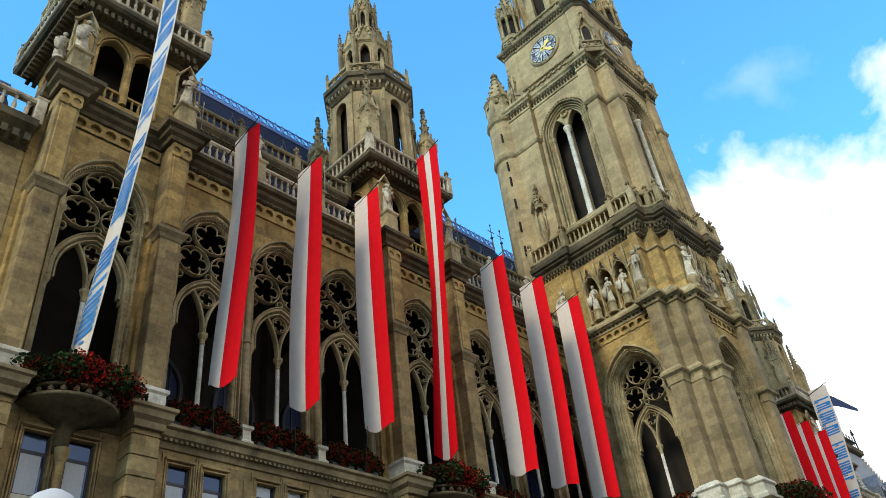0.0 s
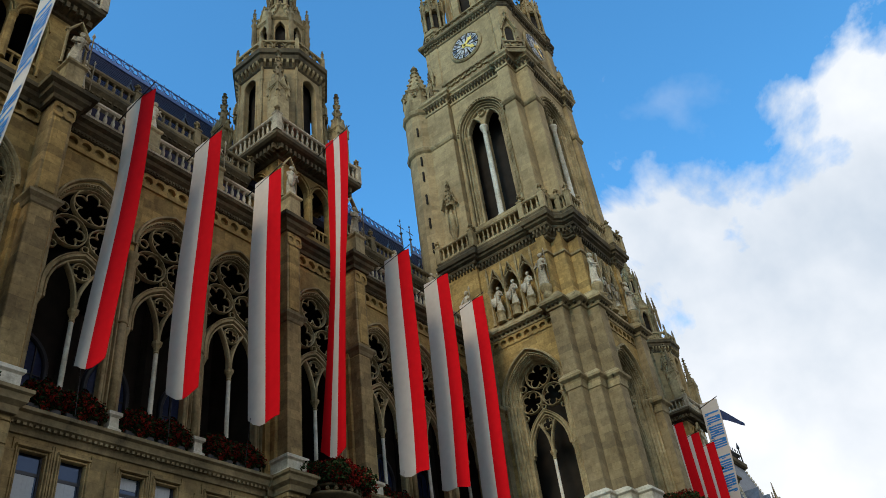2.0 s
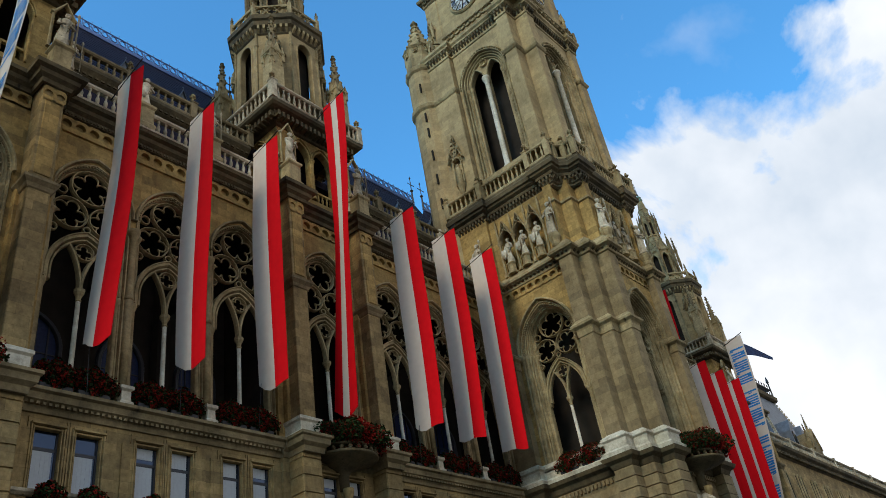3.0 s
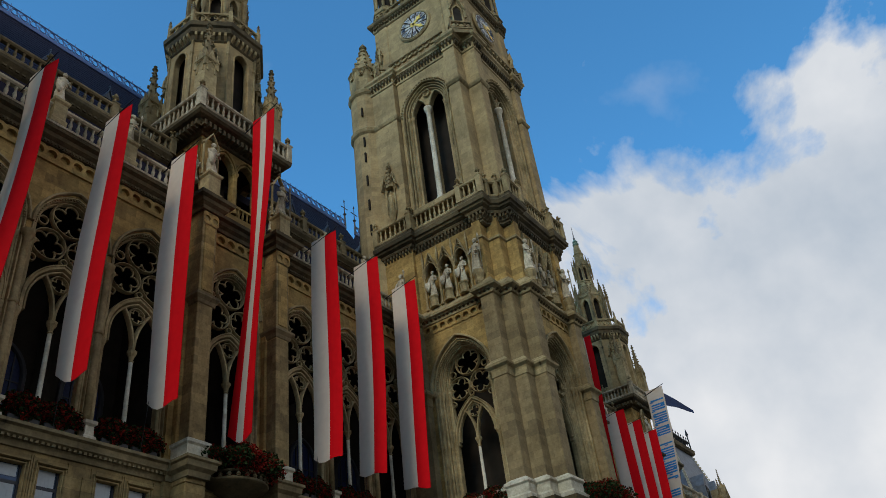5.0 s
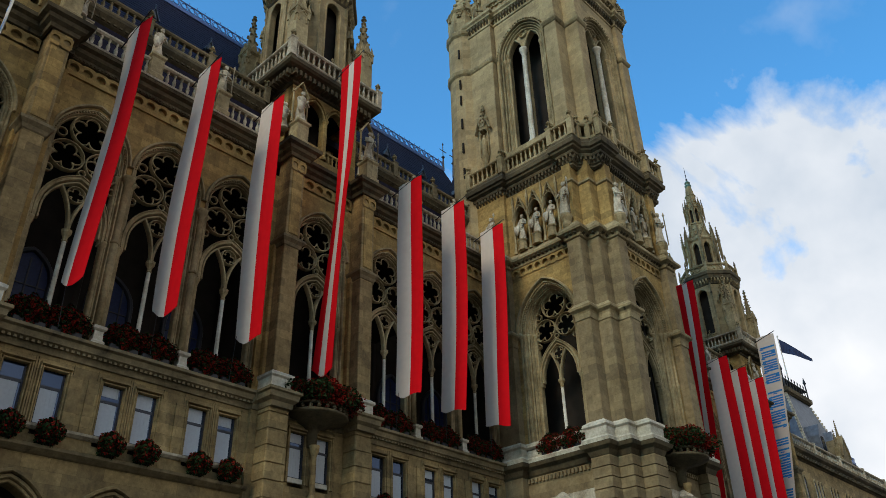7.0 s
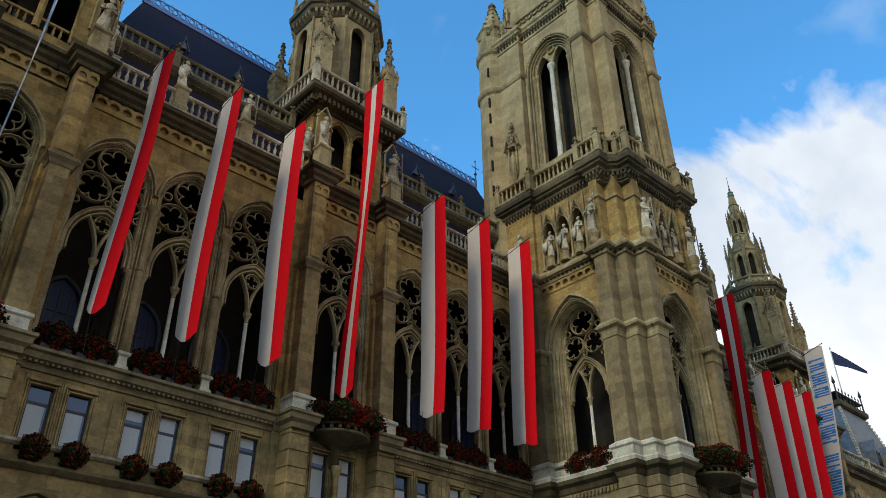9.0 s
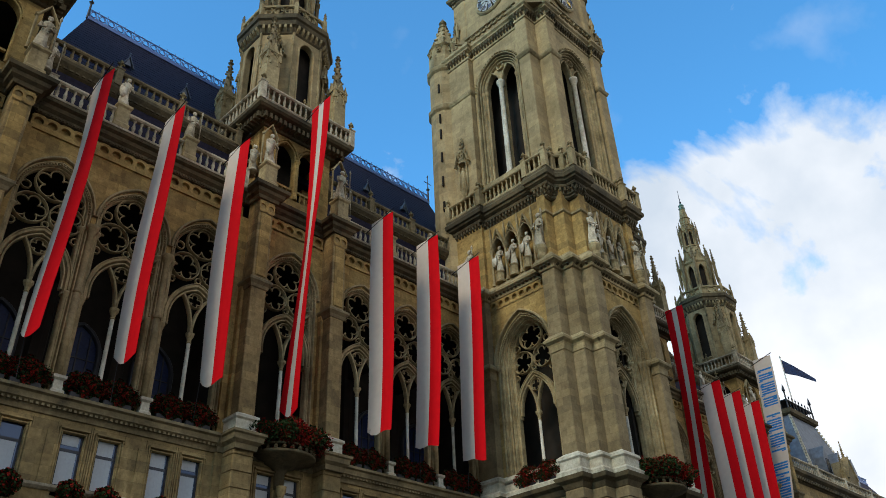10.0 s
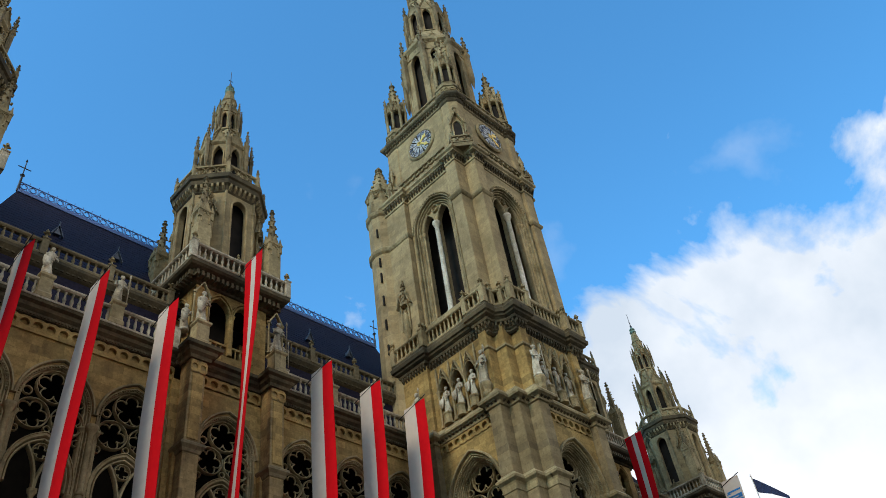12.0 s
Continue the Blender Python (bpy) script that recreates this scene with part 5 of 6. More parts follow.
        for k in range(12):
            a = 2 * math.pi * k / 12
            bm = B()
            slab(bm, [(-0.09, 0.5), (0.09, 0.5), (0.26, 1.4), (-0.26, 1.4)], -0.02, 0.02)
            bm.transform(Matrix.Translation((0, dc - 0.15, 55.7)) @ Matrix.Rotation(a, 4, "Y") @ Matrix.Scale(0.9, 4))
            part("hour_plate", turned(bm, rz), DIAL, clock)
            bm = B()
            for q in ((-0.07, 0.07) if k % 3 else (-0.11, 0.0, 0.11)):
                slab(bm, [(q - 0.028, 0.92), (q + 0.028, 0.92), (q * 1.2 + 0.034, 1.32), (q * 1.2 - 0.034, 1.32)], -0.01, 0.01)
            bm.transform(Matrix.Translation((0, dc - 0.185, 55.7)) @ Matrix.Rotation(a, 4, "Y") @ Matrix.Scale(0.9, 4))
            part("numeral_bars", turned(bm, rz), DIALBLUE, clock)
        bm = B()
        slab(bm, [(-0.45, -0.05), (0.0, -0.5), (0.45, -0.05), (0.0, 0.5)], -0.02, 0.02)
        bm.transform(Matrix.Translation((0, dc - 0.16, 55.7)))
        part("rosette", turned(bm, rz), DIAL, clock)
        for a, ln, w in ((2.35, 1.36, 0.12), (0.9, 1.05, 0.16)):
            bm = B()
            slab(bm, [(-w, -0.3), (w, -0.3), (w * 0.8, ln * 0.6), (w * 1.8, ln * 0.7), (0, ln), (-w * 1.8, ln * 0.7), (-w * 0.8, ln * 0.6)], -0.02, 0.02)
            bm.transform(Matrix.Translation((0, dc - 0.22, 55.7)) @ Matrix.Rotation(a, 4, "Y") @ Matrix.Scale(0.9, 4))
            part("clock_pointer", turned(bm, rz), GOLD, clock)
        # pierced gallery under the clock
        bm = B()
        for q in range(9):
            foil(bm, -2.2 + q * 0.55, 52.05, 0.25, -4.55, -4.43, 4, 0.05)
        box(bm, -2.6, 2.6, -4.58, -4.4, 52.36, 52.5)
        part("clock_gallery", turned(bm, rz), TRIM, r)
    # bands that run round the tower
    for name, path, prof, mat in (
        ("plinth", LOW, [(0.1, 15.2), (0.34, 15.24), (0.38, 15.45), (0.2, 15.6), (0.2, 16.05), (0.3, 16.15), (0.28, 16.3), (0.0, 16.5)], PALE),
        ("ledge", LOW, [(0.0, 14.5), (0.1, 14.6), (0.2, 14.85), (0.42, 15.0), (0.5, 15.2), (0.2, 15.25)], SOOT),
        ("frieze_cornice", LOW, [(0.0, 27.85), (0.1, 27.9), (0.14, 28.1), (0.4, 28.25), (0.42, 28.4), (0.36, 28.5), (-0.1, 29.1), (-0.32, 29.16)], TRIM),
        ("great_cornice", GREAT, [(-0.35, 33.4), (-0.22, 33.5), (-0.22, 33.62), (-0.12, 33.7), (-0.1, 34.05), (0.1, 34.15), (0.14, 34.3), (0.1, 34.36), (0.3, 34.5), (0.34, 34.62), (0.46, 34.7), (0.5, 34.98), (0.4, 35.12), (0.4, 35.3), (-0.2, 35.3)], SOOT),
        ("belfry_cornice", HIGH, [(-0.05, 50.1), (0.08, 50.2), (0.08, 50.35), (0.02, 50.45), (0.04, 50.85), (0.28, 51.0), (0.3, 51.15), (0.42, 51.3), (0.42, 51.55), (0.3, 51.7), (-0.3, 51.75)], TRIM),
        ("clock_cornice", CLOCK, [(-0.05, 57.8), (0.1, 57.95), (0.08, 58.35), (0.34, 58.5), (0.42, 58.6), (0.42, 58.85), (-0.3, 58.95)], CAP),
    ):
        bm = B()
        moulding(bm, path, prof)
        part(name, bm, mat, r)
    for s in (-1, 1):
        for pts in ([(-4.3, -2.3), (-4.8, -2.3), (-4.8, -3.2), (-4.0, -3.2), (-4.0, -4.0), (-3.2, -4.0), (-3.2, -4.8), (-2.3, -4.8), (-2.3, -4.3)], [(-4.8, 4.8), (-4.8, 2.3), (-4.3, 2.3)]):
            line = pts if s < 0 else [(-x, y) for x, y in pts[::-1]]
            bm = B()
            moulding(bm, line, [(-0.02, 22.4), (0.05, 22.46), (0.06, 22.8), (0.1, 22.92), (0.27, 23.06), (0.29, 23.2), (-0.02, 23.55)], False)
            part("pier_cap", bm, TRIM, r)
        for pts, prof in (
            ([(-4.1, -2.4), (-4.5, -2.4), (-4.5, -3.35), (-3.35, -3.35), (-3.35, -4.4), (-2.4, -4.4), (-2.4, -4.1)], [(-0.02, 46.3), (0.08, 46.4), (0.16, 46.6), (0.16, 46.7), (-0.02, 46.9)]),
            ([(-4.5, 4.5), (-4.5, 2.4), (-4.1, 2.4)], [(-0.02, 46.3), (0.08, 46.4), (0.16, 46.6), (0.16, 46.7), (-0.02, 46.9)]),
            ([(-4.2, -2.35), (-4.5, -2.35), (-4.5, -2.95), (-3.75, -2.95), (-3.75, -3.75), (-2.95, -3.75), (-2.95, -4.5), (-2.3, -4.5)], [(-0.02, 32.2), (0.1, 32.28), (0.1, 32.42), (-0.02, 32.5)]),
        ):
            line = pts if s < 0 else [(-x, y) for x, y in pts[::-1]]
            bm = B()
            moulding(bm, line, prof, False)
            part("pier_band", bm, TRIM, r)
    for path, o, d, z0, z1, step, w in ((GREAT, -0.14, 0.22, 33.72, 34.14, 0.26, 0.13), (HIGH, 0.0, 0.24, 50.45, 50.98, 0.28, 0.14), (CLOCK, 0.0, 0.26, 58.0, 58.5, 0.28, 0.14), (LOW, 0.06, 0.22, 28.0, 28.24, 0.3, 0.15)):
        bm = B()
        corbel_ring(bm, path, o, d, z0, z1, step, w)
        part("cornice_brackets", bm, SOOT, r)
    bm = B()
    prism(bm, CLOCK, 51.0, 58.5)
    part("clock_stage", bm, TOWER, r)
    balustrade(r, offset(GREAT, 0.26), 35.3, 1.3, 0.36, True, True, True, TRIM)
    # rusticated foot of the corner piers
    z = 8.4
    foot = [[(-4.5, -2.25), (-4.95, -2.25), (-4.95, -3.35), (-4.05, -3.35), (-4.05, -2.6)], [(-4.15, -3.3), (-4.15, -4.15), (-3.25, -4.15), (-3.25, -3.3)], [(-3.35, -4.1), (-3.35, -4.95), (-2.2, -4.95), (-2.2, -4.1)]]
    while z < 14.3:
        for pts in foot:
            for s in (-1, 1):
                bm = B()
                prism(bm, [(x * -s if s > 0 else x, y) for x, y in pts], z + 0.025, z + 0.535)
                part("stone_block", bm, RUBBED, r)
        z += 0.56
    # clock gallery parapet above the dial and corner tabernacles
    bm = B()
    for i in range(4):
        g = B()
        for q in range(9):
            foil(g, -2.4 + q * 0.6, 59.4, 0.26, -4.1, -3.98, 4, 0.05)
        box(g, -2.9, 2.9, -4.14, -3.94, 59.7, 59.85)
        g.transform(Matrix.Rotation(math.pi / 2 * i, 4, "Z"))
        me = bpy.data.meshes.new("tmp")
        g.to_mesh(me)
        g.free()
        bm.from_mesh(me)
        bpy.data.meshes.remove(me)
    part("upper_gallery", bm, TRIM, r)
    for sx in (-1, 1):
        for sy in (-1, 1):
            x, y = 3.15 * sx, 3.15 * sy
            bm = B()
            lathe(bm, [(1.0, 51.7), (1.0, 58.2)], 8, (x, y, 0), math.pi / 8)
            part("corner_tabernacle", bm, TOWER, r)
            bm = B()
            lathe(bm, [(1.0, 57.8), (1.1, 57.95), (1.1, 58.3), (1.32, 58.5), (1.4, 58.62), (1.4, 58.86), (1.2, 58.95)], 8, (x, y, 0), math.pi / 8)
            for i in range(24):
                a = math.pi / 12 * i
                blob(bm, (x + 1.18 * math.cos(a), y + 1.18 * math.sin(a), 58.28), 0.085)
            part("tabernacle_cornice", bm, SOOT, r)
            bm = B()
            lathe(bm, [(1.18, 58.9), (1.18, 59.75), (1.28, 59.82), (1.28, 59.95), (1.0, 60.0), (1.0, 60.7)], 8, (x, y, 0), math.pi / 8)
            for i in range(8):
                g = B()
                for q in (-0.24, 0.24):
                    ribbon(g, ring_pts(q, 59.36, 0.17, 10), 0.05, -1.16, -1.08, True)
                g.transform(Matrix.Translation((x, y, 0)) @ Matrix.Rotation(math.pi / 4 * i, 4, "Z"))
                me = bpy.data.meshes.new("tmp")
                g.to_mesh(me)
                g.free()
                bm.from_mesh(me)
                bpy.data.meshes.remove(me)
            part("tabernacle_parapet", bm, TRIM, r)
            # black core painted as the shade between the columns
            bm = B()
            lathe(bm, [(0.6, 60.6), (0.6, 63.6)], 8, (x, y, 0), math.pi / 8)
            part("tabernacle_core", bm, INNER, r)
            bm = B()
            for i in range(8):
                a = math.pi / 8 + math.pi / 4 * i
                px, py = x + 0.92 * math.cos(a), y + 0.92 * math.sin(a)
                lathe(bm, [(0.17, 60.7), (0.13, 60.9), (0.13, 63.1), (0.2, 63.3), (0.2, 63.5)], 6, (px, py, 0))
                lathe(bm, [(0.15, 63.5), (0.13, 64.6), (0.18, 64.7), (0.01, 65.9)], 4, (px, py, 0), a)
                for k in (0.35, 0.8):
                    blob(bm, (px + 0.12 * math.cos(a), py + 0.12 * math.sin(a), 64.6 + k), 0.08)
            lathe(bm, [(0.6, 63.2), (1.02, 63.3), (1.05, 63.5), (0.85, 63.6), (0.8, 64.0), (0.45, 66.0), (0.15, 68.0), (0.3, 68.2), (0.08, 68.5), (0.02, 69.3)], 8, (x, y, 0))
            for lv in range(5):
                for i in range(6):
                    a = math.pi / 3 * i
                    rr = 0.78 - 0.12 * lv
                    blob(bm, (x + rr * math.cos(a), y + rr * math.sin(a), 64.3 + lv * 0.75), 0.13)
            part("tabernacle_spire", bm, TRIM, r)
            gablet_ring(r, (x, y), 0.92, 63.2, 0.34, 1.3, TRIM, "tabernacle_gablet")
            if (sx, sy) != (-1, -1):
                pinnacle(r, 4.0 * sx, 4.0 * sy, 51.75, 0.28, 1.8, 2.0)
    # gabled niche with a small pierced balcony at the corners of the clock stage
    for rz in (-45, 45, -135):
        y = -3.15 * math.sqrt(2) - 0.92
        # black slab drawn as the shade in the niche
        bm = B()
        slab(bm, [(-0.3, 53.0)] + arch(0, 0.3, 54.3, 54.9, 6) + [(0.3, 53.0)], y - 0.06, y + 0.1)
        part("niche_back", turned(bm, rz), INNER, r)
        bm = B()
        ribbon(bm, [(-0.38, 52.0), (-0.38, 54.3)] + arch(0, 0.38, 54.4, 55.0, 6) + [(0.38, 54.3), (0.38, 52.0)], 0.14, y - 0.16, y + 0.1)
        ribbon(bm, [(-0.62, 54.5), (0, 56.1), (0.62, 54.5)], 0.16, y - 0.3, y + 0.1)
        lathe(bm, [(0.09, 55.9), (0.07, 56.5), (0.17, 56.62), (0.05, 56.75), (0.02, 57.0)], 6, (0, y - 0.15, 0))
        for sgn in (-1, 1):
            lathe(bm, [(0.1, 53.6), (0.13, 54.5), (0.16, 54.6), (0.02, 55.6)], 4, (0.62 * sgn, y - 0.12, 0))
            for k in range(4):
                blob(bm, (sgn * (0.55 - 0.13 * k), y - 0.22, 54.8 + 0.34 * k), 0.09)
        part("corner_niche", turned(bm, rz), TRIM, r)
        bm = B()
        slab(bm, [(-0.8, 51.75), (0.8, 51.75), (0.55, 51.3), (-0.55, 51.3)], y - 0.55, y + 0.2)
        box(bm, -0.85, 0.85, y - 0.6, y + 0.2, 51.75, 51.9)
        box(bm, -0.85, 0.85, y - 0.58, y - 0.42, 52.5, 52.62)
        for q in (-0.56, 0.0, 0.56):
            foil(bm, q, 52.2, 0.27, y - 0.55, y - 0.45, 4, 0.05)
        for sgn in (-1, 1):
            box(bm, sgn * 0.83 - 0.06, sgn * 0.83 + 0.06, y - 0.58, y - 0.4, 51.9, 52.75)
            box(bm, sgn * 0.83 - 0.05, sgn * 0.83 + 0.05, y - 0.4, y + 0.2, 52.5, 52.62)
        part("niche_balcony", turned(bm, rz), CAP, r)
    # crowning octagon and spire
    O = (0.0, 0.0)
    oct_stage(r, O, 3.05, 58.9, 71.0, 0.56, 60.5, 69.0, 70.2, TOWER, 0.35, True, "crown_wall")
    gablet_ring(r, O, 3.05, 70.0, 0.95, 2.6, TRIM, "crown_gablet")
    spikes(r, O, 3.3, 66.5, 0.28, 7.5)
    bm = B()
    moulding(bm, oct_path(3.05), [(0.0, 70.9), (0.3, 71.3), (0.3, 71.7), (0.0, 71.9)])
    lathe(bm, [(3.0, 71.4), (2.1, 74.5), (2.0, 75.0)], 8, (0, 0, 0), math.pi / 8)
    part("crown_cornice", bm, TRIM, r)
    oct_stage(r, O, 2.05, 74.0, 79.6, 0.4, 74.8, 78.0, 78.9, TOWER, 0.25, True, "spire_wall")
    gablet_ring(r, O, 2.05, 78.9, 0.65, 1.7, TRIM, "spire_gablet")
    spikes(r, O, 2.3, 76.2, 0.2, 5.0)
    bm = B()
    lathe(bm, [(2.0, 79.5), (1.35, 82.0), (1.3, 82.4)], 8, (0, 0, 0), math.pi / 8)
    part("spire_cornice", bm, TRIM, r)
    oct_stage(r, O, 1.3, 81.8, 86.0, 0.26, 82.4, 84.8, 85.4, TOWER, 0.2, True, "spire_top_wall")
    spikes(r, O, 1.45, 83.5, 0.13, 3.6)
    bm = B()
    lathe(bm, [(1.3, 86.0), (0.2, 94.5), (0.4, 94.8), (0.1, 95.2), (0.05, 97.5)], 8, (0, 0, 0), math.pi / 8)
    for lv in range(9):
        for i in range(8):
            a = math.pi / 8 + math.pi / 4 * i
            rr = 1.35 - 0.125 * lv
            blob(bm, (rr * math.cos(a), rr * math.sin(a), 86.3 + lv * 0.9), 0.14)
    part("spire", bm, TRIM, r)
    # gabled figure niches on the belfry piers
    bm = B()
    canopy(bm, 39.8)
    part("niche_canopy", turned(bm, -90, -4.5, 3.5), TRIM, r)
    return r


def stair_shaft():
    r = root("stair_shaft", level(CX - 3.7, FY + TY + 5.6), "slim round stair shaft with slit windows and a crocketed cap", "turret", "", "structure")
    bm = B()
    lathe(bm, [(1.35, 27.0), (1.35, 50.6)], 12)
    part("shaft", bm, TOWER, r)
    bm = B()
    for z in (46.3, 50.6):
        lathe(bm, [(1.36, z), (1.5, z + 0.2), (1.55, z + 0.5), (1.4, z + 0.7)], 12)
    lathe(bm, [(1.3, 51.2), (1.3, 53.6), (1.45, 53.8), (1.2, 54.0)], 8)
    lathe(bm, [(1.1, 54.0), (0.2, 57.4), (0.35, 57.6), (0.02, 58.2)], 8)
    for k in range(5):
        for i in range(8):
            a = math.pi / 4 * i
            blob(bm, ((1.1 - 0.2 * k) * math.cos(a), (1.1 - 0.2 * k) * math.sin(a), 54.2 + 0.7 * k), 0.14)
    part("cap", bm, TRIM, r)
    gablet_ring(r, (0, 0), 1.25, 53.0, 0.4, 1.1, TRIM, "stair_gablet")
    # black strips on the shaft, painted as the shade in its slits
    for k, z in enumerate((36.5, 38.8, 41.1, 43.4, 45.0, 48.2)):
        bm = B()
        box(bm, -1.38, -1.26, -0.48, -0.36, z, z + 0.9)
        part("slit_window", bm, INNER, r)
    return r


# ---- flags ----
def cloth(bm, y0, y1, top, bottom, lean0, lean1, seed, stripes, thick=0.012, twist=0.0, fold=0.0, tuck=0.0):
    """Hanging cloth in the y-z plane: y0 inner edge, y1 outer edge, gently rippled; stripes: [(share, slot)]."""
    rows = 46
    t = 0.0
    cols = []
    for share, slot in stripes:
        n = 3
        for i in range(n):
            cols.append((t + share * i / n, slot))
        t += share
    cols.append((1.0, stripes[-1][1]))
    grid = []
    for i in range(rows + 1):
        f = i / rows
        line = []
        for c, slot in cols:
            y = (y0 + (y1 - y0) * c)
            ym = (y0 + y1) / 2
            a = twist * math.sin(f * 2.4 + 0.3 * seed) * min(1, f * 2.0)
            dy = (y - ym) * math.cos(a)
            dx = (y - ym) * math.sin(a)
            rip = 0.015 * math.sin(c * 5.5 + seed + f * 2.0) * min(1, f * 3) + 0.2 * math.sin(f * 3.1 + seed * 1.7) * f
            z = top - (top - bottom) * f + (0.12 * math.sin(c * 6 + seed) * f) - 0.4 * c * f * f
            if i == rows:
                z += 0.16 * abs(2 * c - 1) ** 2
            dx += fold * max(0.0, c - 0.5) + tuck * max(0.0, 0.5 - c) * min(1, f * 3)
            line.append((rip + dx, ym + dy + lean0 * f + lean1 * f * f, z))
        grid.append(line)
    for side in (-1, 1):
        vs = [[bm.verts.new((x + side * thick / 2, y, z)) for x, y, z in line] for line in grid]
        for i in range(rows):
            for j in range(len(cols) - 1):
                f = bm.faces.new((vs[i][j], vs[i][j + 1], vs[i + 1][j + 1], vs[i + 1][j]))
                f.material_index = cols[j][1]
                f.smooth = True


def long_flag(x, kind, seed, lean=0.25, fold=0.14, tuck=0.0):
    if kind == "pair":
        r = root("long_flag", at_front(x), "long red and white cloth flag hanging from a slanted pole", "flag", "long flags of the front")
        bm = B()
        cloth(bm, -0.75, -2.5, 30.0, 17.15, lean, 0.1, seed, [(0.56, 0), (0.44, 1)], twist=-0.1, fold=fold, tuck=tuck)
        part("cloth", bm, [WHITE, RED], r)
        tip, foot = (0, -2.6, 30.14), (0, -0.2, 29.6)
    else:
        r = root("long_flag", at_front(x), "long red-white-red cloth flag hanging from the turret balcony", "flag", "long flags of the front")
        bm = B()
        cloth(bm, -1.3, -2.95, 35.5, 16.9, 0.1, 0.9, seed, [(0.37, 1), (0.27, 0), (0.36, 1)], twist=0.34)
        part("cloth", bm, [WHITE, RED], r)
        tip, foot = (0, -3.1, 35.7), (0, -0.6, 35.0)
    a, b = Vector(foot), Vector(tip)
    d = b - a
    bm = B()
    lathe(bm, [(0.03, 0), (0.022, d.length), (0.035, d.length + 0.02), (0.01, d.length + 0.06)], 8)
    bm.transform(Matrix.Translation(a) @ d.to_track_quat("Z", "Y").to_matrix().to_4x4())
    part("pole", bm, DARKIRON, r)
    bm = B()
    yb = -1.0 + lean if kind == "pair" else -1.6
    e = Vector((0, yb, 17.3)), Vector((0.1, -0.5, 15.42))
    d = e[1] - e[0]
    lathe(bm, [(0.012, 0), (0.012, d.length)], 4)
    bm.transform(Matrix.Translation(e[0]) @ d.to_track_quat("Z", "Y").to_matrix().to_4x4())
    part("tether", bm, DARKIRON, r)
    return r


def banner(x, seed, out=0.0):
    r = root("festival_banner", at_front(x, out), "long white banner printed with light blue block letters shapes", "banner", "white banners of the front")
    bm = B()
    cloth(bm, -2.2, -4.0, 36.2, 16.2, 0.6, 1.9, seed, [(0.5, 0), (0.5, 0)], twist=0.1)
    sheet = part("cloth", bm, [WHITE], r)
    # rows of plain blue blocks where the print stands
    rnd = random.Random(4)
    for rep in range(4):
        for k in range(8):
            f0 = 0.06 + rep * 0.235 + k * 0.0245
            strokes = [(f0, f0 + 0.0085, 0.14, 0.92), (f0 + 0.0135, f0 + 0.0205, 0.14, 0.92)]
            lo = rnd.choice((0.08, 0.42, 0.7))
            strokes.append((f0 + 0.0085, f0 + 0.0135, lo, lo + 0.22))
            if rnd.random() < 0.35:
                strokes.pop(1)
            for side in (-1, 1):
                bm = B()
                for fa, fb, ca, cb in strokes:
                    pts = []
                    for f, c in ((fa, ca), (fa + 0.001, cb), (fb + 0.001, cb), (fb, ca)):
                        ym = -3.1
                        a = 0.1 * math.sin(f * 2.4 + 0.3 * seed) * min(1, f * 2.0)
                        y = (-2.2 - 1.8 * c) - ym
                        rip = 0.015 * math.sin(c * 5.5 + seed + f * 2.0) * min(1, f * 3) + 0.2 * math.sin(f * 3.1 + seed * 1.7) * f
                        z = 36.2 - 20.0 * f + 0.12 * math.sin(c * 6 + seed) * f
                        pts.append((rip + y * math.sin(a) + side * 0.03, ym + y * math.cos(a) + 0.6 * f + 1.9 * f * f, z))
                    bm.faces.new([bm.verts.new(p) for p in pts])
                part("print_block", bm, BLUE, sheet)
    a, b = Vector((0, -1.5, 35.6)), Vector((0, -4.15, 36.4))
    d = b - a
    bm = B()
    lathe(bm, [(0.05, 0), (0.04, d.length)], 8)
    bm.transform(Matrix.Translation(a) @ d.to_track_quat("Z", "Y").to_matrix().to_4x4())
    part("pole", bm, DARKIRON, r)
    return r


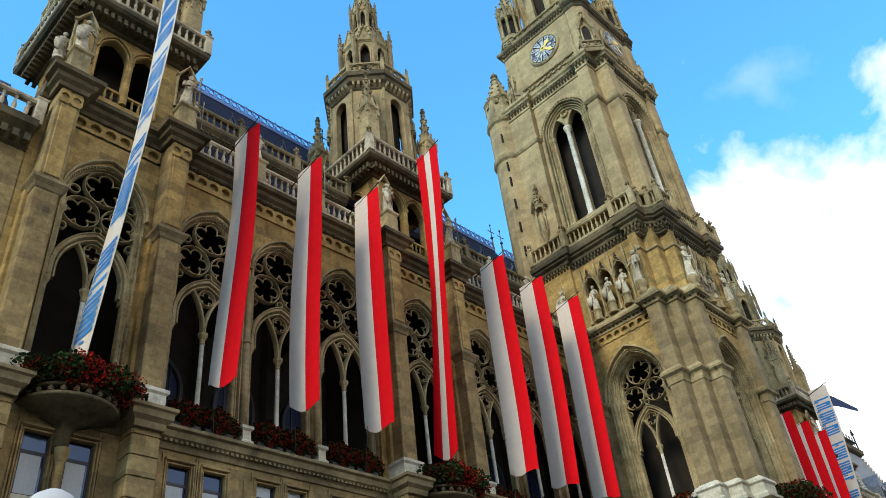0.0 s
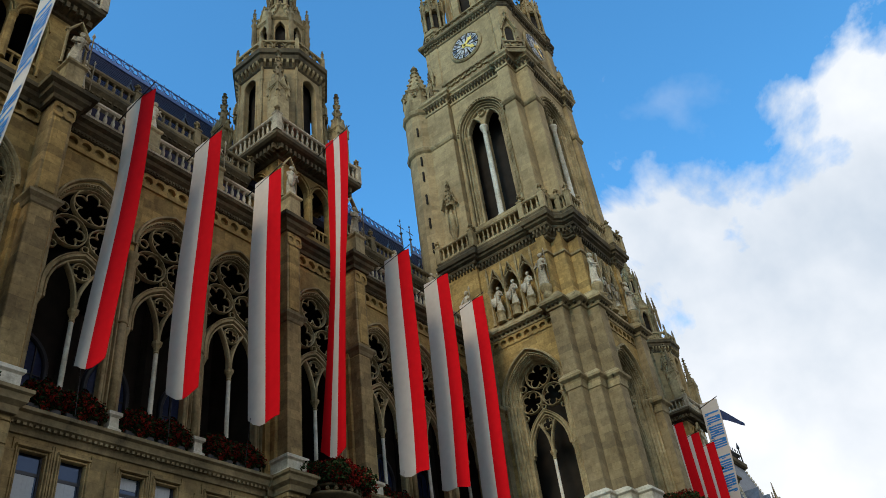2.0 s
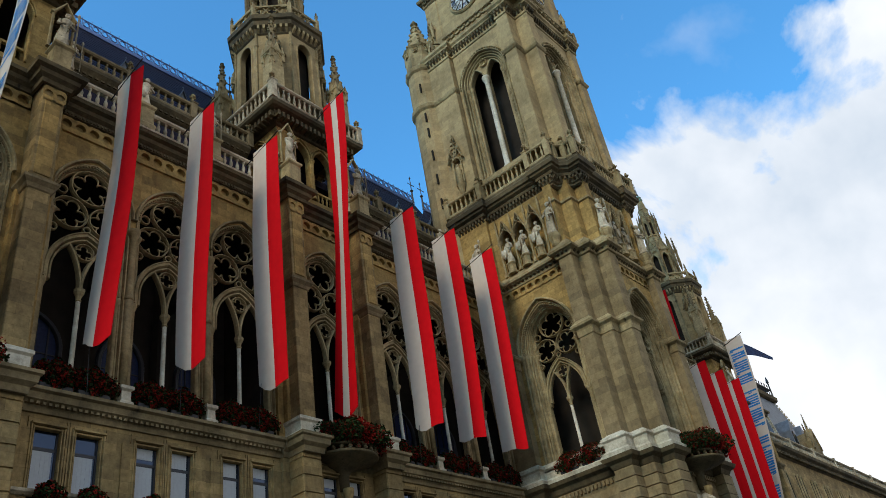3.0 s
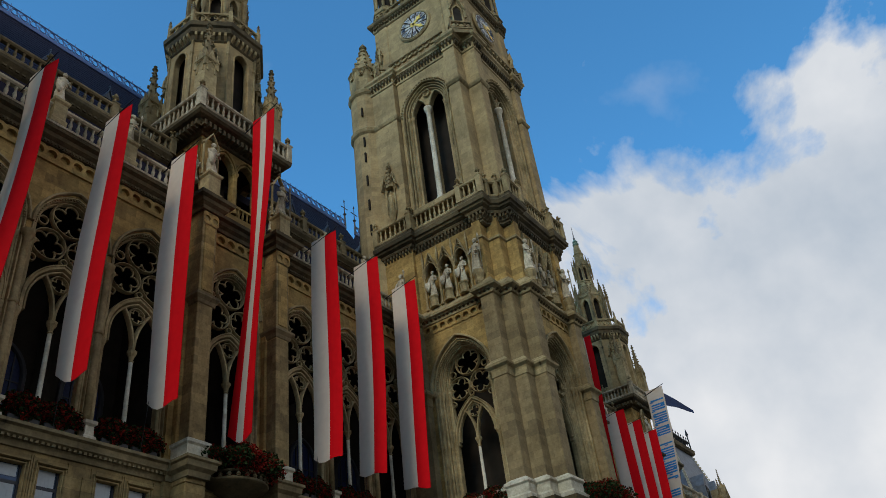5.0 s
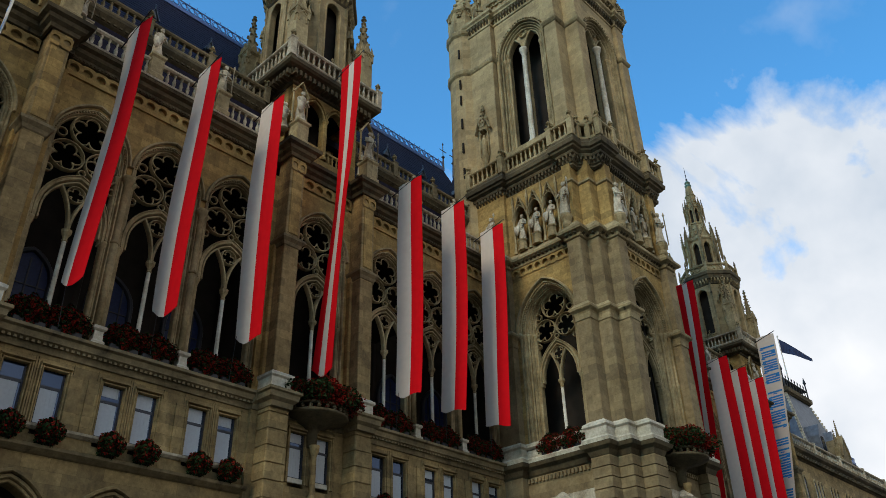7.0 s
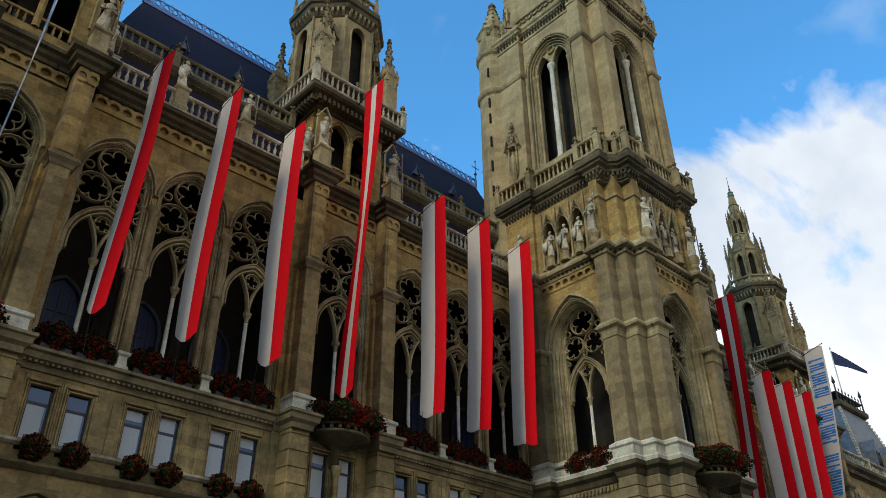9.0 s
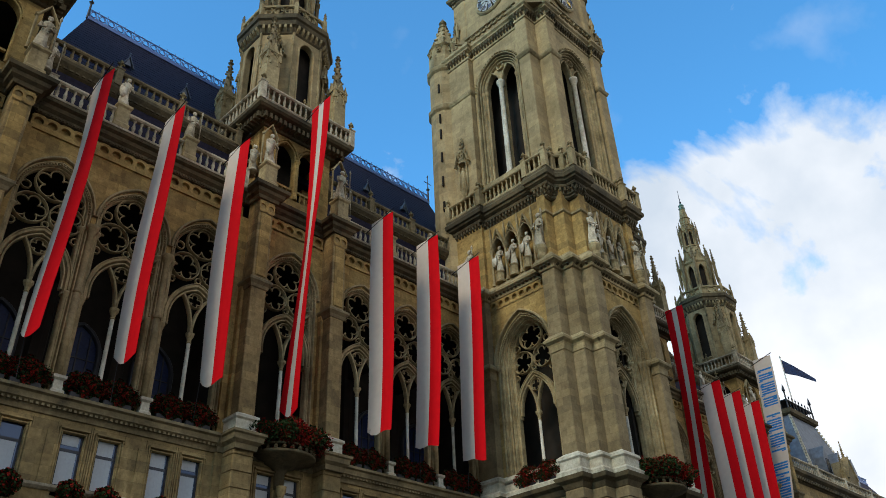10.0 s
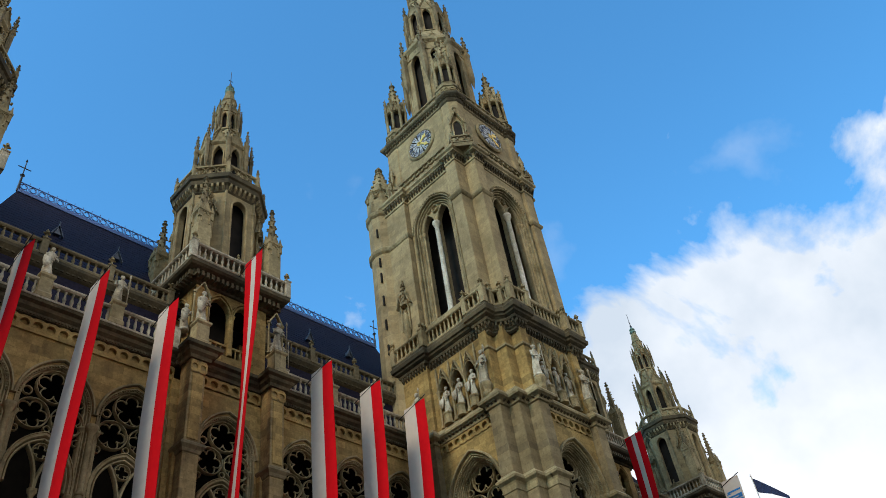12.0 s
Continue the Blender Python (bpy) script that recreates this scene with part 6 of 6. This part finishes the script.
# ---- end wings ----
def end_wing(x0, x1, m, mirrored):
    s = -1 if mirrored else 1
    r = root("end_wing", m, "ochre stone end wing with triple windows, balustrade and grey mansard roof", "building", "end wings", "structure")
    bm = B()
    box(bm, x0, x1, 0.0, 12, 0, 26.0)
    part("wing_wall", bm, PIER, r)
    bm = B()
    moulding(bm, [(x0, 0.0), (x1, 0.0)], [(0, 24.9), (0.15, 25.0), (0.3, 25.4), (0.7, 25.7), (0.75, 26.0), (0.0, 26.1)], False)
    dentils(bm, x0, x1, -0.2, 25.05, 25.4, 0.4, 0.3)
    part("wing_cornice", bm, SOOT, r)
    balustrade(r, [(x0 + (x1 - x0) * i / 6, -0.3) for i in range(7)], 26.1, 1.2, 0.42)
    n = int((x1 - x0) / 4.2)
    for k in range(n):
        cx = x0 + 2.2 + k * 4.2
        for zb, zt in ((20.2, 23.4), (13.5, 18.0)):
            for q in (-0.85, 0, 0.85):
                bm = B()
                pts = arch(cx + q, 0.3, zt - 0.5, zt, 5)
                ribbon(bm, [(cx + q - 0.34, zb)] + arch(cx + q, 0.34, zt - 0.5, zt + 0.04, 5) + [(cx + q + 0.34, zb)], 0.12, -0.12, 0.02)
                win = part("window", bm, TRIM, r)
                bm = B()
                slab(bm, [(cx + q - 0.3, zb)] + pts + [(cx + q + 0.3, zb)], -0.03, -0.01)
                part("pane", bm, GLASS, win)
            bm = B()
            box(bm, cx - 1.3, cx + 1.3, -0.35, 0.0, zb - 0.3, zb - 0.1)
            part("window_sill", bm, TRIM, r)
    # steep pavilion roof with crest, dormers
    a, b = (x0 + 11.0, x0 + 26.0) if not mirrored else (x1 - 26.0, x1 - 11.0)
    bm = B()
    v = [bm.verts.new(c) for c in ((a, 1.2, 26.5), (b, 1.2, 26.5), (b, 11, 26.5), (a, 11, 26.5), (a + 4.2, 3.8, 36.6), (b - 4.2, 3.8, 36.6), (b - 4.2, 9.5, 36.6), (a + 4.2, 9.5, 36.6))]
    for f in ((0, 1, 5, 4), (1, 2, 6, 5), (2, 3, 7, 6), (3, 0, 4, 7), (4, 5, 6, 7)):
        bm.faces.new([v[i] for i in f])
    part("mansard_roof", bm, ZINC, r)
    bm = B()
    for p, q in ((0, 4), (1, 5)):
        c0 = Vector(((a, 1.2, 26.5), (b, 1.2, 26.5))[p])
        c1 = Vector(((a + 4.2, 3.8, 36.6), (b - 4.2, 3.8, 36.6))[p])
        for i in range(26):
            c = c0.lerp(c1, (i + 0.5) / 26)
            box(bm, c.x - 0.14, c.x + 0.14, c.y - 0.14, c.y + 0.14, c.z - 0.1, c.z + 0.16)
    part("hip_ribs", bm, PALE, r)
    bm = B()
    top = [(a + 4.0, 3.6), (b - 4.0, 3.6), (b - 4.0, 9.7), (a + 4.0, 9.7)]
    moulding(bm, top, [(0, 36.4), (0.25, 36.6), (0.3, 37.1), (0.1, 37.2)])
    part("roof_curb", bm, SOOT, r)
    bm = B()
    for i in range(4):
        p, q = Vector(top[i]), Vector(top[(i + 1) % 4])
        for j in range(8):
            c = p.lerp(q, j / 8)
            lathe(bm, [(0.05, 37.2), (0.04, 38.5), (0.1, 38.6), (0.01, 38.9)], 5, (c.x, c.y, 0))
    moulding(bm, top, [(-0.03, 38.2), (0.04, 38.2), (0.04, 38.3), (-0.03, 38.3)])
    for i in range(4):
        lathe(bm, [(0.1, 37.2), (0.08, 39.2), (0.2, 39.4), (0.02, 40.2)], 6, (*top[i], 0))
    part("roof_crest", bm, DARKIRON, r)
    for k in range(3):
        cx = a + 3.4 + k * 3.8
        bm = B()
        slab(bm, [(cx - 0.75, 28.3), (cx + 0.75, 28.3), (cx + 0.75, 30.2), (cx, 31.6), (cx - 0.75, 30.2)], 0.9, 3.0)
        part("dormer", bm, ZINC, r)
        bm = B()
        slab(bm, [(cx - 0.45, 28.5), (cx + 0.45, 28.5), (cx + 0.45, 30.1), (cx - 0.45, 30.1)], 0.86, 0.9)
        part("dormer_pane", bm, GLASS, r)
    for cx in ((x1 - 17.0 if mirrored else x0 + 17.0),):
        bm = B()
        slab(bm, [(cx - 1.1, 26.0), (cx + 1.1, 26.0), (cx + 1.1, 28.0), (cx, 30.2), (cx - 1.1, 28.0)], -0.3, 1.6)
        ribbon(bm, [(cx - 1.2, 27.9), (cx, 30.4), (cx + 1.2, 27.9)], 0.25, -0.45, 0.2)
        part("gable", bm, CAP, r)
        pinnacle(r, cx, 0.0, 29.6, 0.2, 0.5, 2.2)
        for q in (-1.3, 1.3):
            pinnacle(r, cx + q, 0.0, 27.0, 0.25, 1.6, 2.2)
    bm = B()
    e0, e1 = x0, x1
    v = [bm.verts.new(c) for c in ((e0, 1.5, 26.3), (e1, 1.5, 26.3), (e1, 6.1, 33.4), (e0, 6.1, 33.4), (e0, 11, 26.3), (e1, 11, 26.3))]
    for f in ((0, 1, 2, 3), (3, 2, 5, 4), (0, 3, 4), (1, 5, 2)):
        bm.faces.new([v[i] for i in f])
    part("wing_roof", bm, SLATE, r)
    bm = B()
    for i in range(int((e1 - e0) / 0.6)):
        x = e0 + 0.3 + 0.6 * i
        ribbon(bm, ring_pts(x, 33.95, 0.24, 8), 0.06, 6.05, 6.15, True)
    box(bm, e0, e1, 6.05, 6.15, 33.4, 33.7)
    box(bm, e0, e1, 6.06, 6.14, 34.2, 34.28)
    part("wing_crest", bm, IRON, r)
    return r


def roof_flag(x, y, z):
    r = root("roof_flag", pose(x, y, z), "small navy flag flying from a white pole on the roof", "flag")
    bm = B()
    lathe(bm, [(0.09, 0), (0.06, 9.2), (0.12, 9.25), (0.02, 9.5)], 8)
    part("pole", bm, WHITE, r)
    bm = B()
    n = 14
    for side in (-0.01, 0.01):
        g = [[bm.verts.new((i / n * 1.2 + side + 0.2 * math.sin(i * 0.7), -i / n * 3.0, 9.0 - j * 0.62 * (1 - 0.8 * i / n) - 3.3 * (i / n) ** 1.1)) for j in range(4)] for i in range(n + 1)]
        for i in range(n):
            for j in range(3):
                bm.faces.new((g[i][j], g[i + 1][j], g[i + 1][j + 1], g[i][j + 1]))
    part("cloth", bm, NAVY, r, "", True)
    return r


def market_tent(x, y):
    r = root("market_tent", pose(x, y, GROUND, 0, 0, 12), "white peaked canvas market tent on the square", "tent", "market tents")
    bm = B()
    lathe(bm, [(2.5, 2.2), (2.52, 2.45), (2.0, 2.65), (1.3, 3.0), (0.8, 3.45), (0.5, 3.9), (0.36, 4.3), (0.28, 4.5), (0.2, 4.6), (0.1, 4.66), (0.02, 4.68)], 24)
    part("canopy", bm, TENT, r, "white canvas canopy", True)
    for sx in (-1, 1):
        for sy in (-1, 1):
            bm = B()
            lathe(bm, [(0.05, 0), (0.04, 2.42)], 8, (1.7 * sx, 1.7 * sy, 0))
            part("pole", bm, ZINC, r)
    return r


# ---- the place ----
def build():
    bm = B()
    vs = [bm.verts.new(c) for c in ((-1500, -1500, GROUND), (1500, -1500, GROUND), (1500, 1500, GROUND), (-1500, 1500, GROUND))]
    bm.faces.new(vs)
    ground = part("ground", bm, PAVE)
    tagged(ground, "grey paved square in front of the city hall", "ground", kind="structure")

    # wall out of view behind the camera, added to dim low sky light
    bm = B()
    box(bm, -120, 220, -75, -55, GROUND, 24)
    opposite = part("wall_sky_block", bm, PIER)
    tagged(opposite, "plain unseen wall added to block low sky light", "building", kind="structure")

    clock_tower()
    stair_shaft()
    sec = [arcade_section(), front_balustrade(), attic_balustrade()]
    for ob in sec:
        ob.matrix_basis = at_front(SECTIONS[0], SET)
        for x in SECTIONS[1:]:
            again(ob, at_front(x, SET))
    for a, b, c, d in ((12.6, 15.3, 26.1, 26.1), (26.1, 26.1, 43.9, 43.9)):
        roof_run(a, b, c, d)
        roof_run(2 * CX - d, 2 * CX - c, 2 * CX - b, 2 * CX - a)
    tur = turret()
    tur.matrix_basis = at_front(TURRETS[0])
    for x in TURRETS[1:]:
        again(tur, at_front(x))

    win = arcade_window()
    spots = [at_front(c + k * BAY, SET) for c in SECTIONS for k in (-1, 0, 1)] + [at_front(x) for x in TURRETS]
    ty = FY + TY
    great = arcade_window(24.1, 20.2)
    tagged(great, "tall pointed tower window with stone rose tracery and central column", group="great windows of the tower")
    tower_spots = [level(CX - 3.75, ty, 0, -90), level(CX, ty - 3.75), level(CX + 3.75, ty, 0, 90)]
    great.matrix_basis = tower_spots[0]
    for m in tower_spots[1:]:
        again(great, m)
    win.matrix_basis = spots[0]
    for m in spots[1:]:
        again(win, m)

    kinds = [mezzanine_window(1), mezzanine_window(3), mezzanine_window(2)]
    used, rnd = set(), random.Random(2)
    xs = [c + k * BAY + s * 0.68 for c in SECTIONS for k in (-1, 0, 1) for s in (-1, 1)] + [x + s * 0.68 for x in TURRETS for s in (-1, 1)]
    for i, x in enumerate(xs):
        back = SET if i < 24 else 0.0
        k = (0, 0, 2, 1, 1, 2)[i % 6]
        if k in used:
            again(kinds[k], at_front(x, back))
        else:
            kinds[k].matrix_basis = at_front(x, back)
            used.add(k)

    bush = sill_bush()
    bush.matrix_basis = at_front(xs[0] + 0.12, SET)
    for x in xs[1:len(SECTIONS) * 6]:
        again(bush, at_front(x + 0.12, SET))

    fb = flower_box()
    boxes = [at_front(c + k * BAY + q, SET) for c in SECTIONS for k in (-1, 0, 1) for q in (-0.66, 0.66)]
    boxes += [level(CX - 4.25, ty + q, 0, -90) for q in (-0.9, 0.5)]
    fb.matrix_basis = boxes[0]
    for m in boxes[1:]:
        again(fb, m)
    bowl = flower_bowl()
    bowl.matrix_basis = at_front(TURRETS[0])
    for m in [at_front(x) for x in TURRETS[1:]] + [level(CX, ty - 4.3)]:
        again(bowl, m)

    # figures on the parapets, the turrets and the tower
    n = 0
    for c in SECTIONS:
        for x in (-1.75, 1.75):
            statue(at_front(c + x, SET - 0.24, 30.3), n % 2)
            n += 1
    for t in TURRETS:
        for s in (-1, 1):
            statue(at_front(t + 2.38 * s, -0.8, 30.5), n % 2, 1.15)
            statue(at_front(t + 2.75 * s, 0.35, 30.3, 90 * s), (n + 1) % 2, 0.95)
            statue(at_front(t + 3.0 * s, -0.24, 30.1), n % 2, 0.95)
            n += 1
    for k in (-1, 0, 1):
        statue(level(CX - 4.32, ty + 1.15 * k, 29.72, -90), 0, 1.05)
        statue(level(CX + 1.15 * k, ty - 4.32, 29.72), 0, 1.05)
    for x, y, rz in ((-4.75, -2.45, -90), (-2.45, -4.75, 0), (2.45, -4.75, 0), (-4.85, 3.3, -90)):
        statue(level(CX + x, ty + y, 29.75, rz), 1, 1.3)
        bm = B()
        lathe(bm, [(0.2, 28.7), (0.3, 28.95), (0.27, 29.2), (0.38, 29.5), (0.4, 29.65), (0.36, 29.76)], 8)
        ob = part("figure_corbel", bm, TRIM)
        ob.matrix_basis = level(CX + x, ty + y)
        tagged(ob, "stone corbel under a tower figure", "corbel", "tower figure corbels", "structure")

    # flags and banners
    leans = (0.45, 0.3, 0.15, 0.2, 0.25, 0.2)
    for i, (c, k) in enumerate([(SECTIONS[0], -1), (SECTIONS[0], 0), (SECTIONS[0], 1), (SECTIONS[1], -1), (SECTIONS[1], 0), (SECTIONS[1], 1)]):
        long_flag(c + k * BAY + (0.1 if i < 3 else -0.15), "pair", 1.0 + 0.8 * i, leans[i], 0.32 if i == 0 else 0.14, 0.32 if i == 0 else 0.0)
        long_flag(2 * CX - (c + k * BAY + 0.15), "pair", 2.0 + 0.6 * i, leans[i])
    long_flag(TURRETS[1] - 0.25, "triple", 1.5)
    long_flag(TURRETS[2], "triple", 2.1)
    banner(TURRETS[0], 1.0)
    banner(TURRETS[3], 2.0, 1.4)

    end_wing(82.75, 125.0, at_front(0), False)
    end_wing(-36.0, 6.25, at_front(0), True)
    roof_flag(101.0, 29.0, 35.0)
    market_tent(3.9, 9.4)
    market_tent(8.6, 9.3)


build()
